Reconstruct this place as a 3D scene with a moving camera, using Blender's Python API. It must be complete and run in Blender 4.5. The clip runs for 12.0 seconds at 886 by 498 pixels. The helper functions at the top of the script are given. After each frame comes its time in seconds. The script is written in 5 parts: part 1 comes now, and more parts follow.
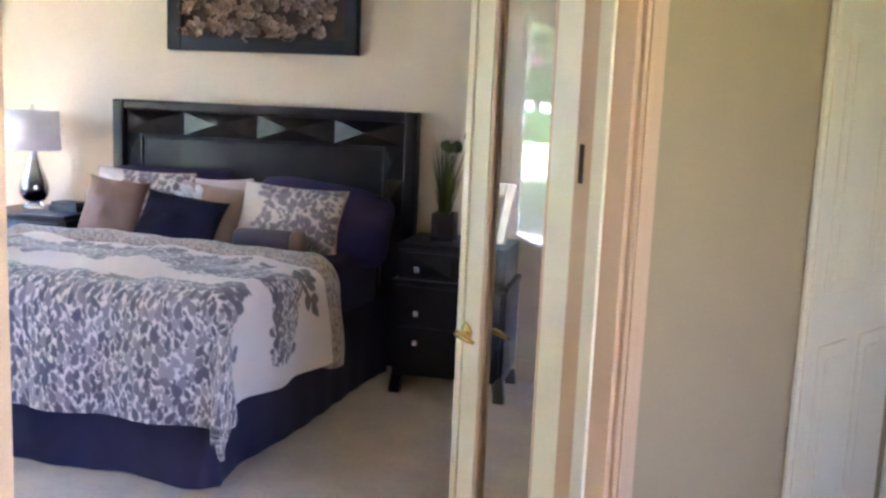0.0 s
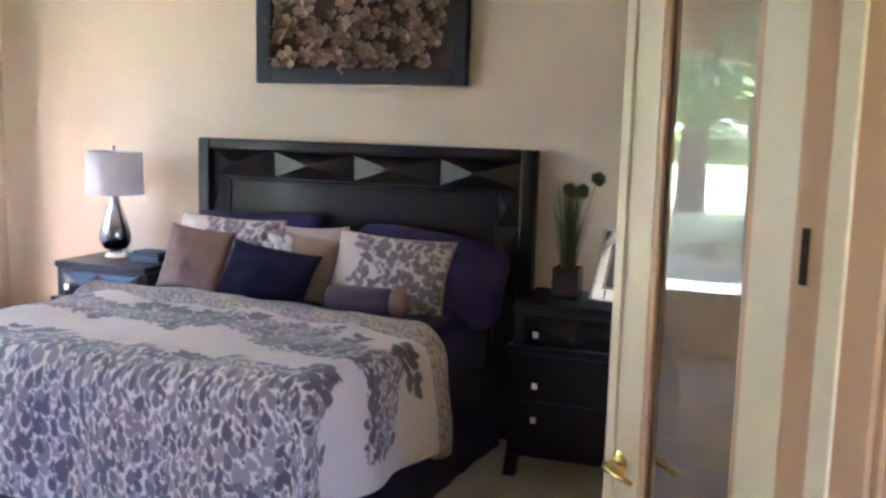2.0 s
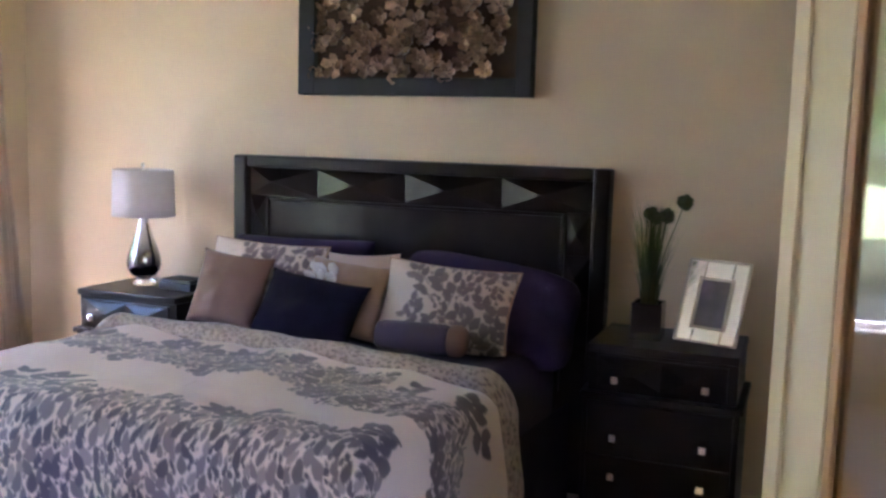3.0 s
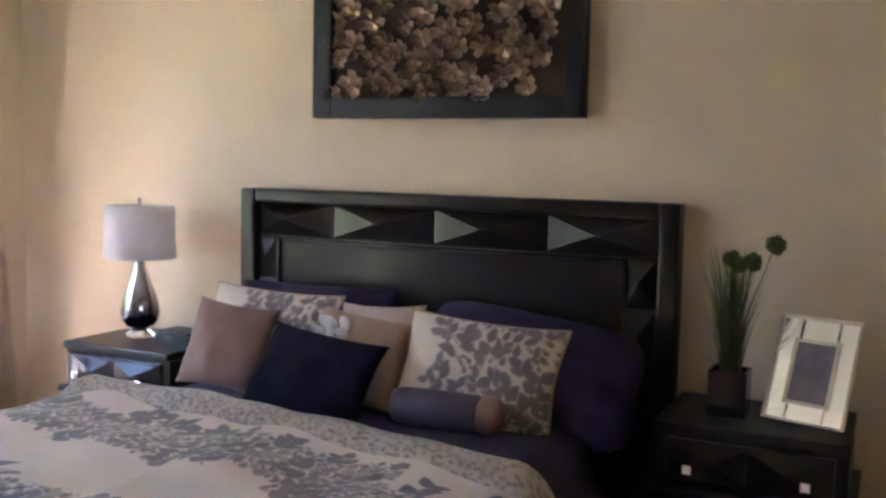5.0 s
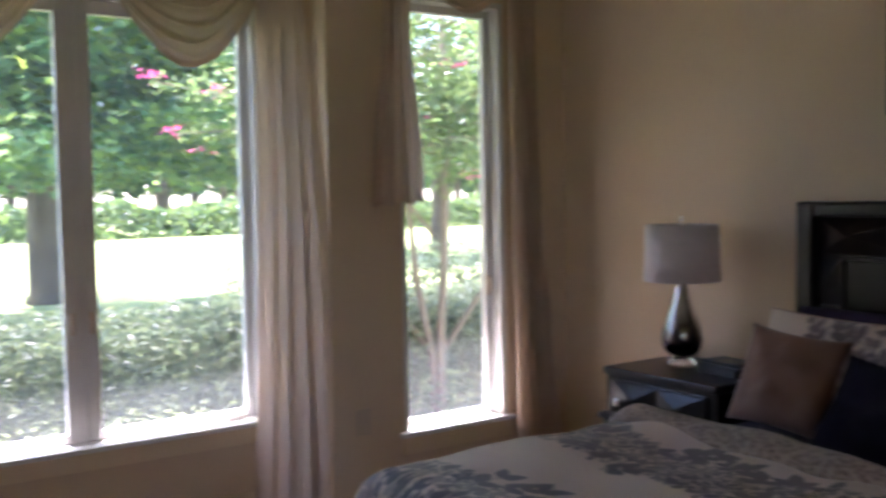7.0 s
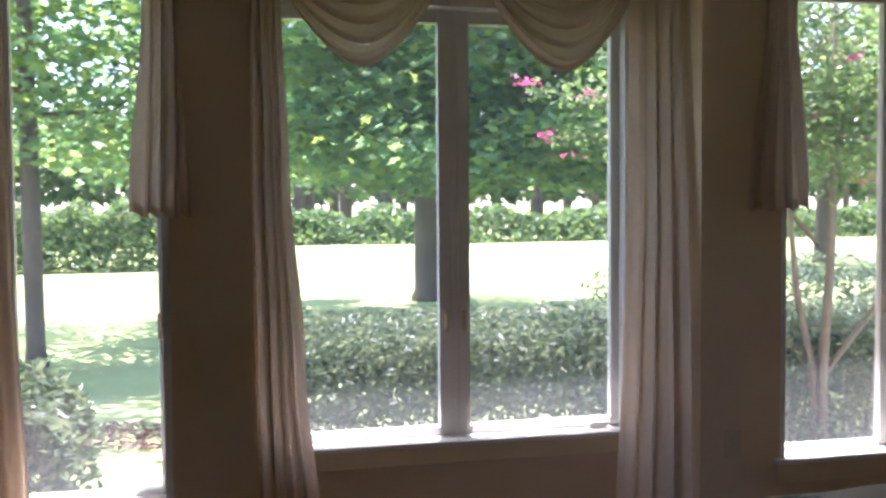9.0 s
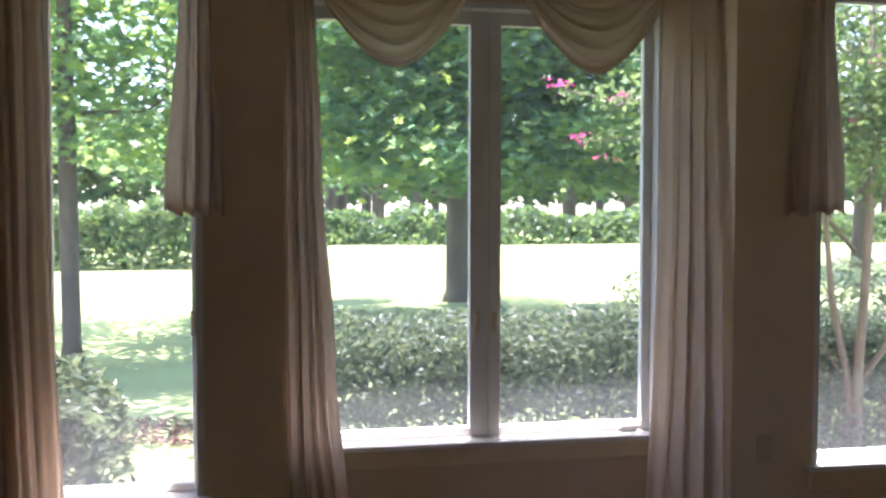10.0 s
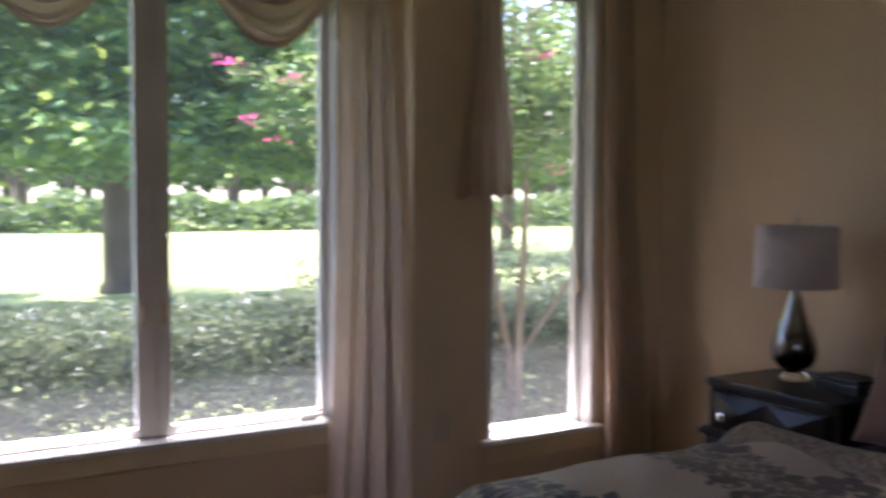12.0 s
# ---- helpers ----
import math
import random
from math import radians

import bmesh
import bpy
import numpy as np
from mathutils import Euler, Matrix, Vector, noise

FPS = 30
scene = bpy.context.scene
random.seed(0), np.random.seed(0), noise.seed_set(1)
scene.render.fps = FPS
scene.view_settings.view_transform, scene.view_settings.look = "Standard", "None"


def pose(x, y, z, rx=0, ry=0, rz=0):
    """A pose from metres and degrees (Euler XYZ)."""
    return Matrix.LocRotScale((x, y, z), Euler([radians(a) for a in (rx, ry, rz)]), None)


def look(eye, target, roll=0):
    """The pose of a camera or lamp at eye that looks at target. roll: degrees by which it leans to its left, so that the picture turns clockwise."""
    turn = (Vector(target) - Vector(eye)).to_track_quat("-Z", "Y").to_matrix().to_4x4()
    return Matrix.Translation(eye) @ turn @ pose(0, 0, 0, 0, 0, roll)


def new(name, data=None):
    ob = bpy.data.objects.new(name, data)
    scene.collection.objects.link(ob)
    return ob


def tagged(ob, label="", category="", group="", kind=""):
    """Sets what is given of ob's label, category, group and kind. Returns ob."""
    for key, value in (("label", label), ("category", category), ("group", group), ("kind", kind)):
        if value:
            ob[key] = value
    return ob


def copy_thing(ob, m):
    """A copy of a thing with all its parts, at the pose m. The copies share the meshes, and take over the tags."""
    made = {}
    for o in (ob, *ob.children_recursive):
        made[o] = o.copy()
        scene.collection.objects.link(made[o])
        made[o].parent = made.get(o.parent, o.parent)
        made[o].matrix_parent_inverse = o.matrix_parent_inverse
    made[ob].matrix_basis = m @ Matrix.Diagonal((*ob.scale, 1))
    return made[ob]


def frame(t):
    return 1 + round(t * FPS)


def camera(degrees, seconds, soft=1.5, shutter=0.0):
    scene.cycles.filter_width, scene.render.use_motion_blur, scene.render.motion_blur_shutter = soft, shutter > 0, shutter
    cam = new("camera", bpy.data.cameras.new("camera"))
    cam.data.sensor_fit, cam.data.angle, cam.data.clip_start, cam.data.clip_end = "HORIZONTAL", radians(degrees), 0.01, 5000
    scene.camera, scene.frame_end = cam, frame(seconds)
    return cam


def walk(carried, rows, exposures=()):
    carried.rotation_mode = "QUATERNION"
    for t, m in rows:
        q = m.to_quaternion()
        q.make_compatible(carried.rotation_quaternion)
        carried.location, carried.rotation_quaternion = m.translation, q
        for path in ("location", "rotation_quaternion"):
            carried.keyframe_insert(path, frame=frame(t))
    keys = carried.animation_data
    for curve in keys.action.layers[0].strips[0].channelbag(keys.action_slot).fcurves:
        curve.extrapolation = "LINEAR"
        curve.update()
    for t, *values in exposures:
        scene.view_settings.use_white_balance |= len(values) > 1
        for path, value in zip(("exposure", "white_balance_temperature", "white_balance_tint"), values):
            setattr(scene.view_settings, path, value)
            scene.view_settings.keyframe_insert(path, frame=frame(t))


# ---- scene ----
PATH = [
    (0, (4.772, -5.371, 1.586), (4.333, -3.444, 1.284), 2.5),
    (0.5, (4.704, -5.206, 1.578), (4.222, -3.285, 1.3), 2.4),
    (1, (4.58, -5.12, 1.636), (4.081, -3.203, 1.363), 2.6),
    (1.5, (4.529, -4.923, 1.638), (3.967, -3.022, 1.375), 2.1),
    (2, (4.508, -4.688, 1.67), (3.86, -2.815, 1.399), 1.6),
    (2.5, (4.35, -4.51, 1.686), (3.678, -2.645, 1.421), 1.7),
    (3, (4.219, -4.248, 1.667), (3.502, -2.396, 1.425), 1.6),
    (3.2, (4.186, -4.154, 1.661), (3.451, -2.308, 1.43), 1.3),
    (5, (4.077, -3.531, 1.646), (3.225, -1.73, 1.472), 1.3),
    (5.5, (3.918, -3.535, 1.685), (2.991, -1.772, 1.5), 0.9),
    (6, (3.757, -3.568, 1.655), (2.638, -1.918, 1.493), 0.4),
    (6.5, (3.785, -3.393, 1.619), (2.357, -1.999, 1.482), -0.5),
    (7, (3.736, -3.343, 1.574), (2.09, -2.213, 1.464), -1.0),
    (7.5, (3.65, -3.313, 1.563), (1.853, -2.44, 1.462), -1.2),
    (7.7, (3.637, -3.307, 1.563), (1.799, -2.526, 1.462), -1.2),
    (9.3, (3.649, -3.289, 1.562), (1.691, -2.893, 1.475), -0.3),
    (9.5, (3.654, -3.288, 1.565), (1.692, -2.907, 1.477), -0.2),
    (10, (3.653, -3.29, 1.562), (1.688, -2.925, 1.478), 0.1),
    (10.5, (3.653, -3.289, 1.562), (1.689, -2.922, 1.476), 0.3),
    (11, (3.631, -3.282, 1.557), (1.683, -2.835, 1.467), 0.4),
    (11.5, (3.556, -3.281, 1.554), (1.675, -2.609, 1.45), 0.8),
    (12, (3.463, -3.281, 1.541), (1.743, -2.266, 1.432), 0.3),
]
cam = camera(50.0, 12.0, soft=2.6, shutter=0.5)
walk(cam, [(t, look(eye, target, roll)) for t, eye, target, roll in PATH],
     exposures=[(0.0, 5.9, 5150, 31), (1.0, 5.7, 5150, 32), (2.0, 5.6, 5250, 32), (3.0, 5.15, 5400, 35), (5.0, 5.2, 5600, 33), (5.5, 5.05, 5300, 28), (6.0, 4.7, 5300, 28), (6.7, 3.5, 5800, 33), (7.5, 2.75, 5850, 32), (9.5, 2.5, 5900, 29), (11.0, 2.5, 5900, 30), (12.0, 2.5, 6000, 33)])

# ---- world and sun ----
SUN_TO = Vector((-0.27, 0.03, 0.96)).normalized()
world = bpy.data.worlds.new("sky")
scene.world = world
world.use_nodes = True
_n = world.node_tree.nodes
_sky = _n.new("ShaderNodeTexSky")
_sky.sky_type = "NISHITA"
_sky.sun_disc = False
_sky.sun_elevation = math.asin(SUN_TO.z)
_sky.sun_rotation = math.atan2(SUN_TO.x, SUN_TO.y)
world.node_tree.links.new(_sky.outputs[0], _n["Background"].inputs[0])
_n["Background"].inputs[1].default_value = 0.15
_sun = bpy.data.lights.new("sun", "SUN")
_sun.energy, _sun.angle, _sun.color = 4.6, radians(0.6), (1.0, 0.95, 0.87)
sun = new("sun", _sun)
sun.matrix_world = look((0, 0, 30), Vector((0, 0, 30)) - SUN_TO)


# ---- materials ----
def mat(name, col, rough=0.6, metal=0.0, noise_scale=0, amount=0.15, bump=0.0, bump_scale=0, sheen=0.0, coat=0.0, trans=0.0, ior=1.45, spec=0.5, island=False, obj_random=False):
    m = bpy.data.materials.new(name)
    m.use_nodes = True
    nt = m.node_tree
    b = nt.nodes["Principled BSDF"]
    b.inputs["Base Color"].default_value = (*col, 1)
    b.inputs["Roughness"].default_value = rough
    b.inputs["Metallic"].default_value = metal
    b.inputs["Sheen Weight"].default_value = sheen
    b.inputs["Coat Weight"].default_value = coat
    b.inputs["Transmission Weight"].default_value = trans
    b.inputs["IOR"].default_value = ior
    b.inputs["Specular IOR Level"].default_value = spec
    tc = nt.nodes.new("ShaderNodeTexCoord")
    col_out = None
    if noise_scale:
        n1 = nt.nodes.new("ShaderNodeTexNoise")
        n1.inputs["Scale"].default_value = noise_scale
        n1.inputs["Detail"].default_value = 6
        n2 = nt.nodes.new("ShaderNodeTexNoise")
        n2.inputs["Scale"].default_value = noise_scale * 0.13
        for n in (n1, n2):
            nt.links.new(tc.outputs["Object"], n.inputs["Vector"])
        ad = nt.nodes.new("ShaderNodeMath")
        ad.operation = "ADD"
        nt.links.new(n1.outputs["Fac"], ad.inputs[0])
        nt.links.new(n2.outputs["Fac"], ad.inputs[1])
        mr = nt.nodes.new("ShaderNodeMapRange")
        mr.inputs["From Min"].default_value, mr.inputs["From Max"].default_value = 0.6, 1.4
        mr.inputs["To Min"].default_value, mr.inputs["To Max"].default_value = 1 - amount, 1 + amount
        nt.links.new(ad.outputs[0], mr.inputs["Value"])
        mul = nt.nodes.new("ShaderNodeVectorMath")
        mul.operation = "SCALE"
        mul.inputs[0].default_value = col
        nt.links.new(mr.outputs[0], mul.inputs["Scale"])
        col_out = mul.outputs[0]
    if island or obj_random:
        src = nt.nodes.new("ShaderNodeNewGeometry").outputs["Random Per Island"] if island else nt.nodes.new("ShaderNodeObjectInfo").outputs["Random"]
        mr2 = nt.nodes.new("ShaderNodeMapRange")
        mr2.inputs["To Min"].default_value, mr2.inputs["To Max"].default_value = 0.55, 1.5
        nt.links.new(src, mr2.inputs["Value"])
        mul2 = nt.nodes.new("ShaderNodeVectorMath")
        mul2.operation = "SCALE"
        if col_out:
            nt.links.new(col_out, mul2.inputs[0])
        else:
            mul2.inputs[0].default_value = col
        nt.links.new(mr2.outputs[0], mul2.inputs["Scale"])
        col_out = mul2.outputs[0]
    if col_out:
        nt.links.new(col_out, b.inputs["Base Color"])
    if bump:
        nb = nt.nodes.new("ShaderNodeTexNoise")
        nb.inputs["Scale"].default_value = bump_scale or 60
        nb.inputs["Detail"].default_value = 4
        nt.links.new(tc.outputs["Object"], nb.inputs["Vector"])
        bp = nt.nodes.new("ShaderNodeBump")
        bp.inputs["Strength"].default_value = bump
        bp.inputs["Distance"].default_value = 0.01
        nt.links.new(nb.outputs["Fac"], bp.inputs["Height"])
        nt.links.new(bp.outputs[0], b.inputs["Normal"])
    return m


def leafy(name, cols, thru=0.5, rough=0.5):
    """Leaves: colour varies from leaf to leaf, and light passes through."""
    m = bpy.data.materials.new(name)
    m.use_nodes = True
    nt = m.node_tree
    b = nt.nodes["Principled BSDF"]
    b.inputs["Roughness"].default_value = rough
    ge = nt.nodes.new("ShaderNodeNewGeometry")
    cr = nt.nodes.new("ShaderNodeValToRGB")
    cr.color_ramp.elements[0].color = (*cols[0], 1)
    cr.color_ramp.elements[1].color = (*cols[-1], 1)
    for i, c in enumerate(cols[1:-1], 1):
        cr.color_ramp.elements.new(i / (len(cols) - 1)).color = (*c, 1)
    nt.links.new(ge.outputs["Random Per Island"], cr.inputs["Fac"])
    nt.links.new(cr.outputs[0], b.inputs["Base Color"])
    tr = nt.nodes.new("ShaderNodeBsdfTranslucent")
    hs = nt.nodes.new("ShaderNodeHueSaturation")
    hs.inputs["Value"].default_value = 1.6
    hs.inputs["Hue"].default_value = 0.48
    nt.links.new(cr.outputs[0], hs.inputs["Color"])
    nt.links.new(hs.outputs[0], tr.inputs["Color"])
    mx = nt.nodes.new("ShaderNodeMixShader")
    mx.inputs[0].default_value = thru
    nt.links.new(b.outputs[0], mx.inputs[1])
    nt.links.new(tr.outputs[0], mx.inputs[2])
    nt.links.new(mx.outputs[0], nt.nodes["Material Output"].inputs[0])
    return m


def cloth(name, col, thru, rough=0.85):
    """Thin fabric that lets part of the light through, with a fine weave."""
    m = mat(name, col, rough, noise_scale=30, amount=0.08, bump=0.15, bump_scale=400, sheen=0.3)
    nt = m.node_tree
    b = nt.nodes["Principled BSDF"]
    tr = nt.nodes.new("ShaderNodeBsdfTranslucent")
    tr.inputs[0].default_value = (*col, 1)
    mx = nt.nodes.new("ShaderNodeMixShader")
    mx.inputs[0].default_value = thru
    nt.links.new(b.outputs[0], mx.inputs[1])
    nt.links.new(tr.outputs[0], mx.inputs[2])
    nt.links.new(mx.outputs[0], nt.nodes["Material Output"].inputs[0])
    return m


def printed(name, ground, inks, rough=0.6):
    """Cotton sateen with a leaf print; the mesh says where the ink lies, how dark and how blue it is."""
    m = bpy.data.materials.new(name)
    m.use_nodes = True
    N, L = m.node_tree.nodes, m.node_tree.links
    b = N["Principled BSDF"]
    b.inputs["Roughness"].default_value = rough
    b.inputs["Sheen Weight"].default_value = 0.25
    at = N.new("ShaderNodeAttribute")
    at.attribute_name = "print"
    sp = N.new("ShaderNodeSeparateColor")
    L.new(at.outputs["Color"], sp.inputs[0])

    def mix(fac, a, c):
        n = N.new("ShaderNodeMix")
        n.data_type = "RGBA"
        L.new(fac, n.inputs[0])
        for k, v in ((6, a), (7, c)):
            if isinstance(v, tuple):
                n.inputs[k].default_value = (*v, 1)
            else:
                L.new(v, n.inputs[k])
        return n.outputs[2]

    ink = mix(sp.outputs[2], mix(sp.outputs[1], inks[0], inks[1]), inks[2])
    L.new(mix(sp.outputs[0], ground, ink), b.inputs["Base Color"])
    tc = N.new("ShaderNodeTexCoord")
    nb = N.new("ShaderNodeTexNoise")
    nb.inputs["Scale"].default_value = 300
    L.new(tc.outputs["Object"], nb.inputs["Vector"])
    bp = N.new("ShaderNodeBump")
    bp.inputs["Strength"].default_value = 0.12
    bp.inputs["Distance"].default_value = 0.004
    L.new(nb.outputs["Fac"], bp.inputs["Height"])
    L.new(bp.outputs[0], b.inputs["Normal"])
    return m


class LeafPrint:
    """A cloth w x h metres on which leaves are stamped one by one, never over one another."""

    def __init__(self, w, h, step, seed):
        self.step = step
        self.img = np.zeros((int(w / step) + 2, int(h / step) + 2, 3))
        self.rnd = random.Random(seed)

    def leaf(self, x, y, ln, wd, ang, shade, blue, gap=0.10, full=1.0):
        st = self.step
        n0, n1 = self.img.shape[:2]
        r = ln * 0.62
        i0, i1 = max(0, int((x - r) / st)), min(n0, int((x + r) / st) + 2)
        j0, j1 = max(0, int((y - r) / st)), min(n1, int((y + r) / st) + 2)
        if i1 - i0 < 2 or j1 - j0 < 2:
            return False
        gx, gy = np.meshgrid(np.arange(i0, i1) * st - x, np.arange(j0, j1) * st - y, indexing="ij")
        p = (gx * math.cos(ang) + gy * math.sin(ang)) / ln + 0.5
        q = np.abs(gy * math.cos(ang) - gx * math.sin(ang))
        inside = np.clip(p, 0, 1)
        half = wd / 2 * np.sin(math.pi * inside ** 0.75) ** 0.8
        d = np.where((p < 0) | (p > 1), -st, half - q)
        win = self.img[i0:i1, j0:j1]
        near = d > -0.0015
        if near.sum() == 0 or (win[..., 0][near] > 0.3).mean() > gap:
            return False
        f = np.clip(d / st + 0.6, 0, 1) * full
        put = f > win[..., 0]
        win[..., 0] = np.where(put, f, win[..., 0])
        win[..., 1] = np.where(near, shade, win[..., 1])
        win[..., 2] = np.where(near, blue, win[..., 2])
        return True

    def sprig(self, x, y, ang, n, ln, blue):
        """A stem with paired leaves that grow towards its tip."""
        r = self.rnd
        for k in range(n):
            px, py = x + math.cos(ang) * ln * 0.55 * k, y + math.sin(ang) * ln * 0.55 * k
            self.leaf(px, py, ln * 0.6, 0.005, ang, 0.3, blue, 0.9)
            for sg in (-1, 1):
                a = ang + sg * r.uniform(0.6, 0.95)
                l2 = ln * r.uniform(0.75, 1.1)
                self.leaf(px + math.cos(a) * l2 * 0.55, py + math.sin(a) * l2 * 0.55, l2, l2 * r.uniform(0.52, 0.70), a, r.random(), blue, 0.25)
            ang += r.uniform(-0.2, 0.2)
        self.leaf(x + math.cos(ang) * ln * 0.55 * (n + 0.4), y + math.sin(ang) * ln * 0.55 * (n + 0.4), ln, ln * 0.55, ang, r.random(), blue, 0.3)

    def at(self, x, y):
        return self.img[min(max(int(x / self.step + 0.5), 0), self.img.shape[0] - 1), min(max(int(y / self.step + 0.5), 0), self.img.shape[1] - 1)]


def lay_print(ob, values):
    """Write one ink triple for each vertex of the mesh."""
    at = ob.data.color_attributes.new("print", "FLOAT_COLOR", "POINT")
    full = np.ones((len(values), 4), dtype=np.float32)
    full[:, :3] = values
    at.data.foreach_set("color", full.ravel())


def pane_glass(name, rough=0.0):
    m = mat(name, (0.97, 0.99, 0.98), rough, trans=1.0, ior=1.45)
    return m


def dusty_glass(name):
    """Window glass with a thin film of dust, thicker and blotchy along its foot."""
    m = pane_glass(name)
    nt = m.node_tree
    N, L = nt.nodes, nt.links
    tc = N.new("ShaderNodeTexCoord")
    sp = N.new("ShaderNodeSeparateXYZ")
    L.new(tc.outputs["Object"], sp.inputs[0])
    low = N.new("ShaderNodeMapRange")
    low.inputs["From Min"].default_value, low.inputs["From Max"].default_value = 0.46, 0.06
    low.inputs["To Min"].default_value, low.inputs["To Max"].default_value = 0.0, 0.028
    low.interpolation_type = "SMOOTHSTEP"
    L.new(sp.outputs[2], low.inputs["Value"])
    no = N.new("ShaderNodeTexNoise")
    no.inputs["Scale"].default_value = 5.0
    no.inputs["Detail"].default_value = 6
    L.new(tc.outputs["Object"], no.inputs["Vector"])
    mu = N.new("ShaderNodeMath")
    mu.operation = "MULTIPLY"
    L.new(low.outputs[0], mu.inputs[0])
    L.new(no.outputs["Fac"], mu.inputs[1])
    ad = N.new("ShaderNodeMath")
    ad.operation = "ADD"
    ad.inputs[1].default_value = 0.018
    L.new(mu.outputs[0], ad.inputs[0])
    tr = N.new("ShaderNodeBsdfTranslucent")
    tr.inputs[0].default_value = (0.86, 0.90, 0.95, 1)
    mx = N.new("ShaderNodeMixShader")
    L.new(ad.outputs[0], mx.inputs[0])
    L.new(N["Principled BSDF"].outputs[0], mx.inputs[1])
    L.new(tr.outputs[0], mx.inputs[2])
    L.new(mx.outputs[0], N["Material Output"].inputs[0])
    return m


def ombre(name):
    """Mercury glass, silver at the neck and dark plum at the foot."""
    m = mat(name, (0.8, 0.8, 0.8), 0.12, 0.95)
    nt = m.node_tree
    tc = nt.nodes.new("ShaderNodeTexCoord")
    sp = nt.nodes.new("ShaderNodeSeparateXYZ")
    nt.links.new(tc.outputs["Object"], sp.inputs[0])
    cr = nt.nodes.new("ShaderNodeValToRGB")
    e = cr.color_ramp.elements
    e[0].position, e[0].color = 0.10, (0.02, 0.012, 0.03, 1)
    e[1].position, e[1].color = 0.24, (0.72, 0.70, 0.68, 1)
    nt.links.new(sp.outputs[2], cr.inputs[0])
    nt.links.new(cr.outputs[0], nt.nodes["Principled BSDF"].inputs["Base Color"])
    return m


M_WALL = mat("wall_paint", (0.75, 0.585, 0.405), 0.75, noise_scale=6, amount=0.03, bump=0.10, bump_scale=140)
# Tan hall paint, darkened in its colour to stand in for a dimmer hall.
M_HALLWALL = mat("hall_paint_dimmed", (0.43, 0.295, 0.152), 0.75, noise_scale=6, amount=0.03, bump=0.10, bump_scale=140)
M_CEIL = mat("ceiling_paint", (0.82, 0.80, 0.75), 0.85, noise_scale=8, amount=0.03, bump=0.15, bump_scale=90)
M_TRIM = mat("trim_paint", (0.82, 0.665, 0.45), 0.38, noise_scale=5, amount=0.03, bump=0.02, bump_scale=40)
# Orange in this trim colour stands in for the hall's warm light.
M_JAMB = mat("trim_warm_light_tint", (0.68, 0.41, 0.23), 0.45, noise_scale=5, amount=0.04, bump=0.02, bump_scale=40)
M_WHITE = mat("window_paint", (0.80, 0.78, 0.74), 0.4, noise_scale=7, amount=0.04, bump=0.03, bump_scale=30)
M_CARPET = mat("carpet", (0.74, 0.555, 0.425), 0.95, noise_scale=40, amount=0.16, bump=0.9, bump_scale=260, sheen=0.3)
M_ESPRESSO = mat("espresso_wood", (0.014, 0.009, 0.007), 0.30, noise_scale=14, amount=0.25, bump=0.002, bump_scale=18, coat=0.06, spec=0.32)
M_CHROME = mat("chrome", (0.82, 0.82, 0.83), 0.12, 1.0, noise_scale=20, amount=0.05)
M_BRASS = mat("polished_brass", (0.78, 0.55, 0.20), 0.18, 1.0, noise_scale=25, amount=0.08)
M_PURPLE = mat("purple_cotton", (0.046, 0.030, 0.080), 0.9, noise_scale=18, amount=0.12, bump=0.3, bump_scale=30, sheen=0.05, spec=0.2)
M_SKIRT = mat("dark_plum_cotton", (0.034, 0.025, 0.052), 0.9, noise_scale=14, amount=0.15, bump=0.3, bump_scale=24, sheen=0.05, spec=0.2)
M_NAVY = mat("dark_indigo_velvet", (0.011, 0.008, 0.024), 0.95, noise_scale=22, amount=0.25, bump=0.2, bump_scale=200, sheen=0.04, spec=0.15)
M_MAUVE = mat("mauve_taupe_satin", (0.265, 0.145, 0.105), 0.6, noise_scale=12, amount=0.12, bump=0.25, bump_scale=26, sheen=0.1)
M_BOLSTER = mat("dusty_plum_satin", (0.088, 0.058, 0.085), 0.6, noise_scale=18, amount=0.12, bump=0.3, bump_scale=30, sheen=0.1)
M_TAN = mat("tan_satin", (0.41, 0.255, 0.185), 0.5, noise_scale=12, amount=0.12, bump=0.2, bump_scale=26, sheen=0.3)
M_BLUSH = mat("blush_cotton", (0.62, 0.46, 0.44), 0.8, noise_scale=12, amount=0.06, bump=0.2, bump_scale=26, sheen=0.3)
INKS = ((0.085, 0.060, 0.075), (0.150, 0.104, 0.112), (0.078, 0.068, 0.112))
M_PRINT = printed("leaf_print_cotton", (0.72, 0.585, 0.535), INKS, 0.52)
M_SHAMP = printed("leaf_print_sham", (0.66, 0.53, 0.46), ((0.16, 0.115, 0.12), (0.25, 0.18, 0.17), (0.17, 0.14, 0.18)))
M_BACKP = printed("small_print_cotton", (0.44, 0.335, 0.28), ((0.17, 0.115, 0.11), (0.25, 0.175, 0.155), (0.30, 0.23, 0.20)))
M_SHEER = cloth("ivory_sheer", (0.68, 0.54, 0.415), 0.37)
M_SHADE = cloth("pale_lilac_linen", (0.86, 0.79, 0.80), 0.28)
M_GLASS = pane_glass("clear_glass")
M_PANE = dusty_glass("dusty_window_glass")
M_OMBRE = ombre("plum_ombre_glass")
M_FRAMEBLK = mat("charcoal_frame", (0.012, 0.012, 0.012), 0.5, noise_scale=18, amount=0.3, bump=0.1, bump_scale=60)
M_BRONZE = mat("bronze_board", (0.060, 0.030, 0.016), 0.55, 0.2, noise_scale=25, amount=0.4, bump=0.3, bump_scale=80)
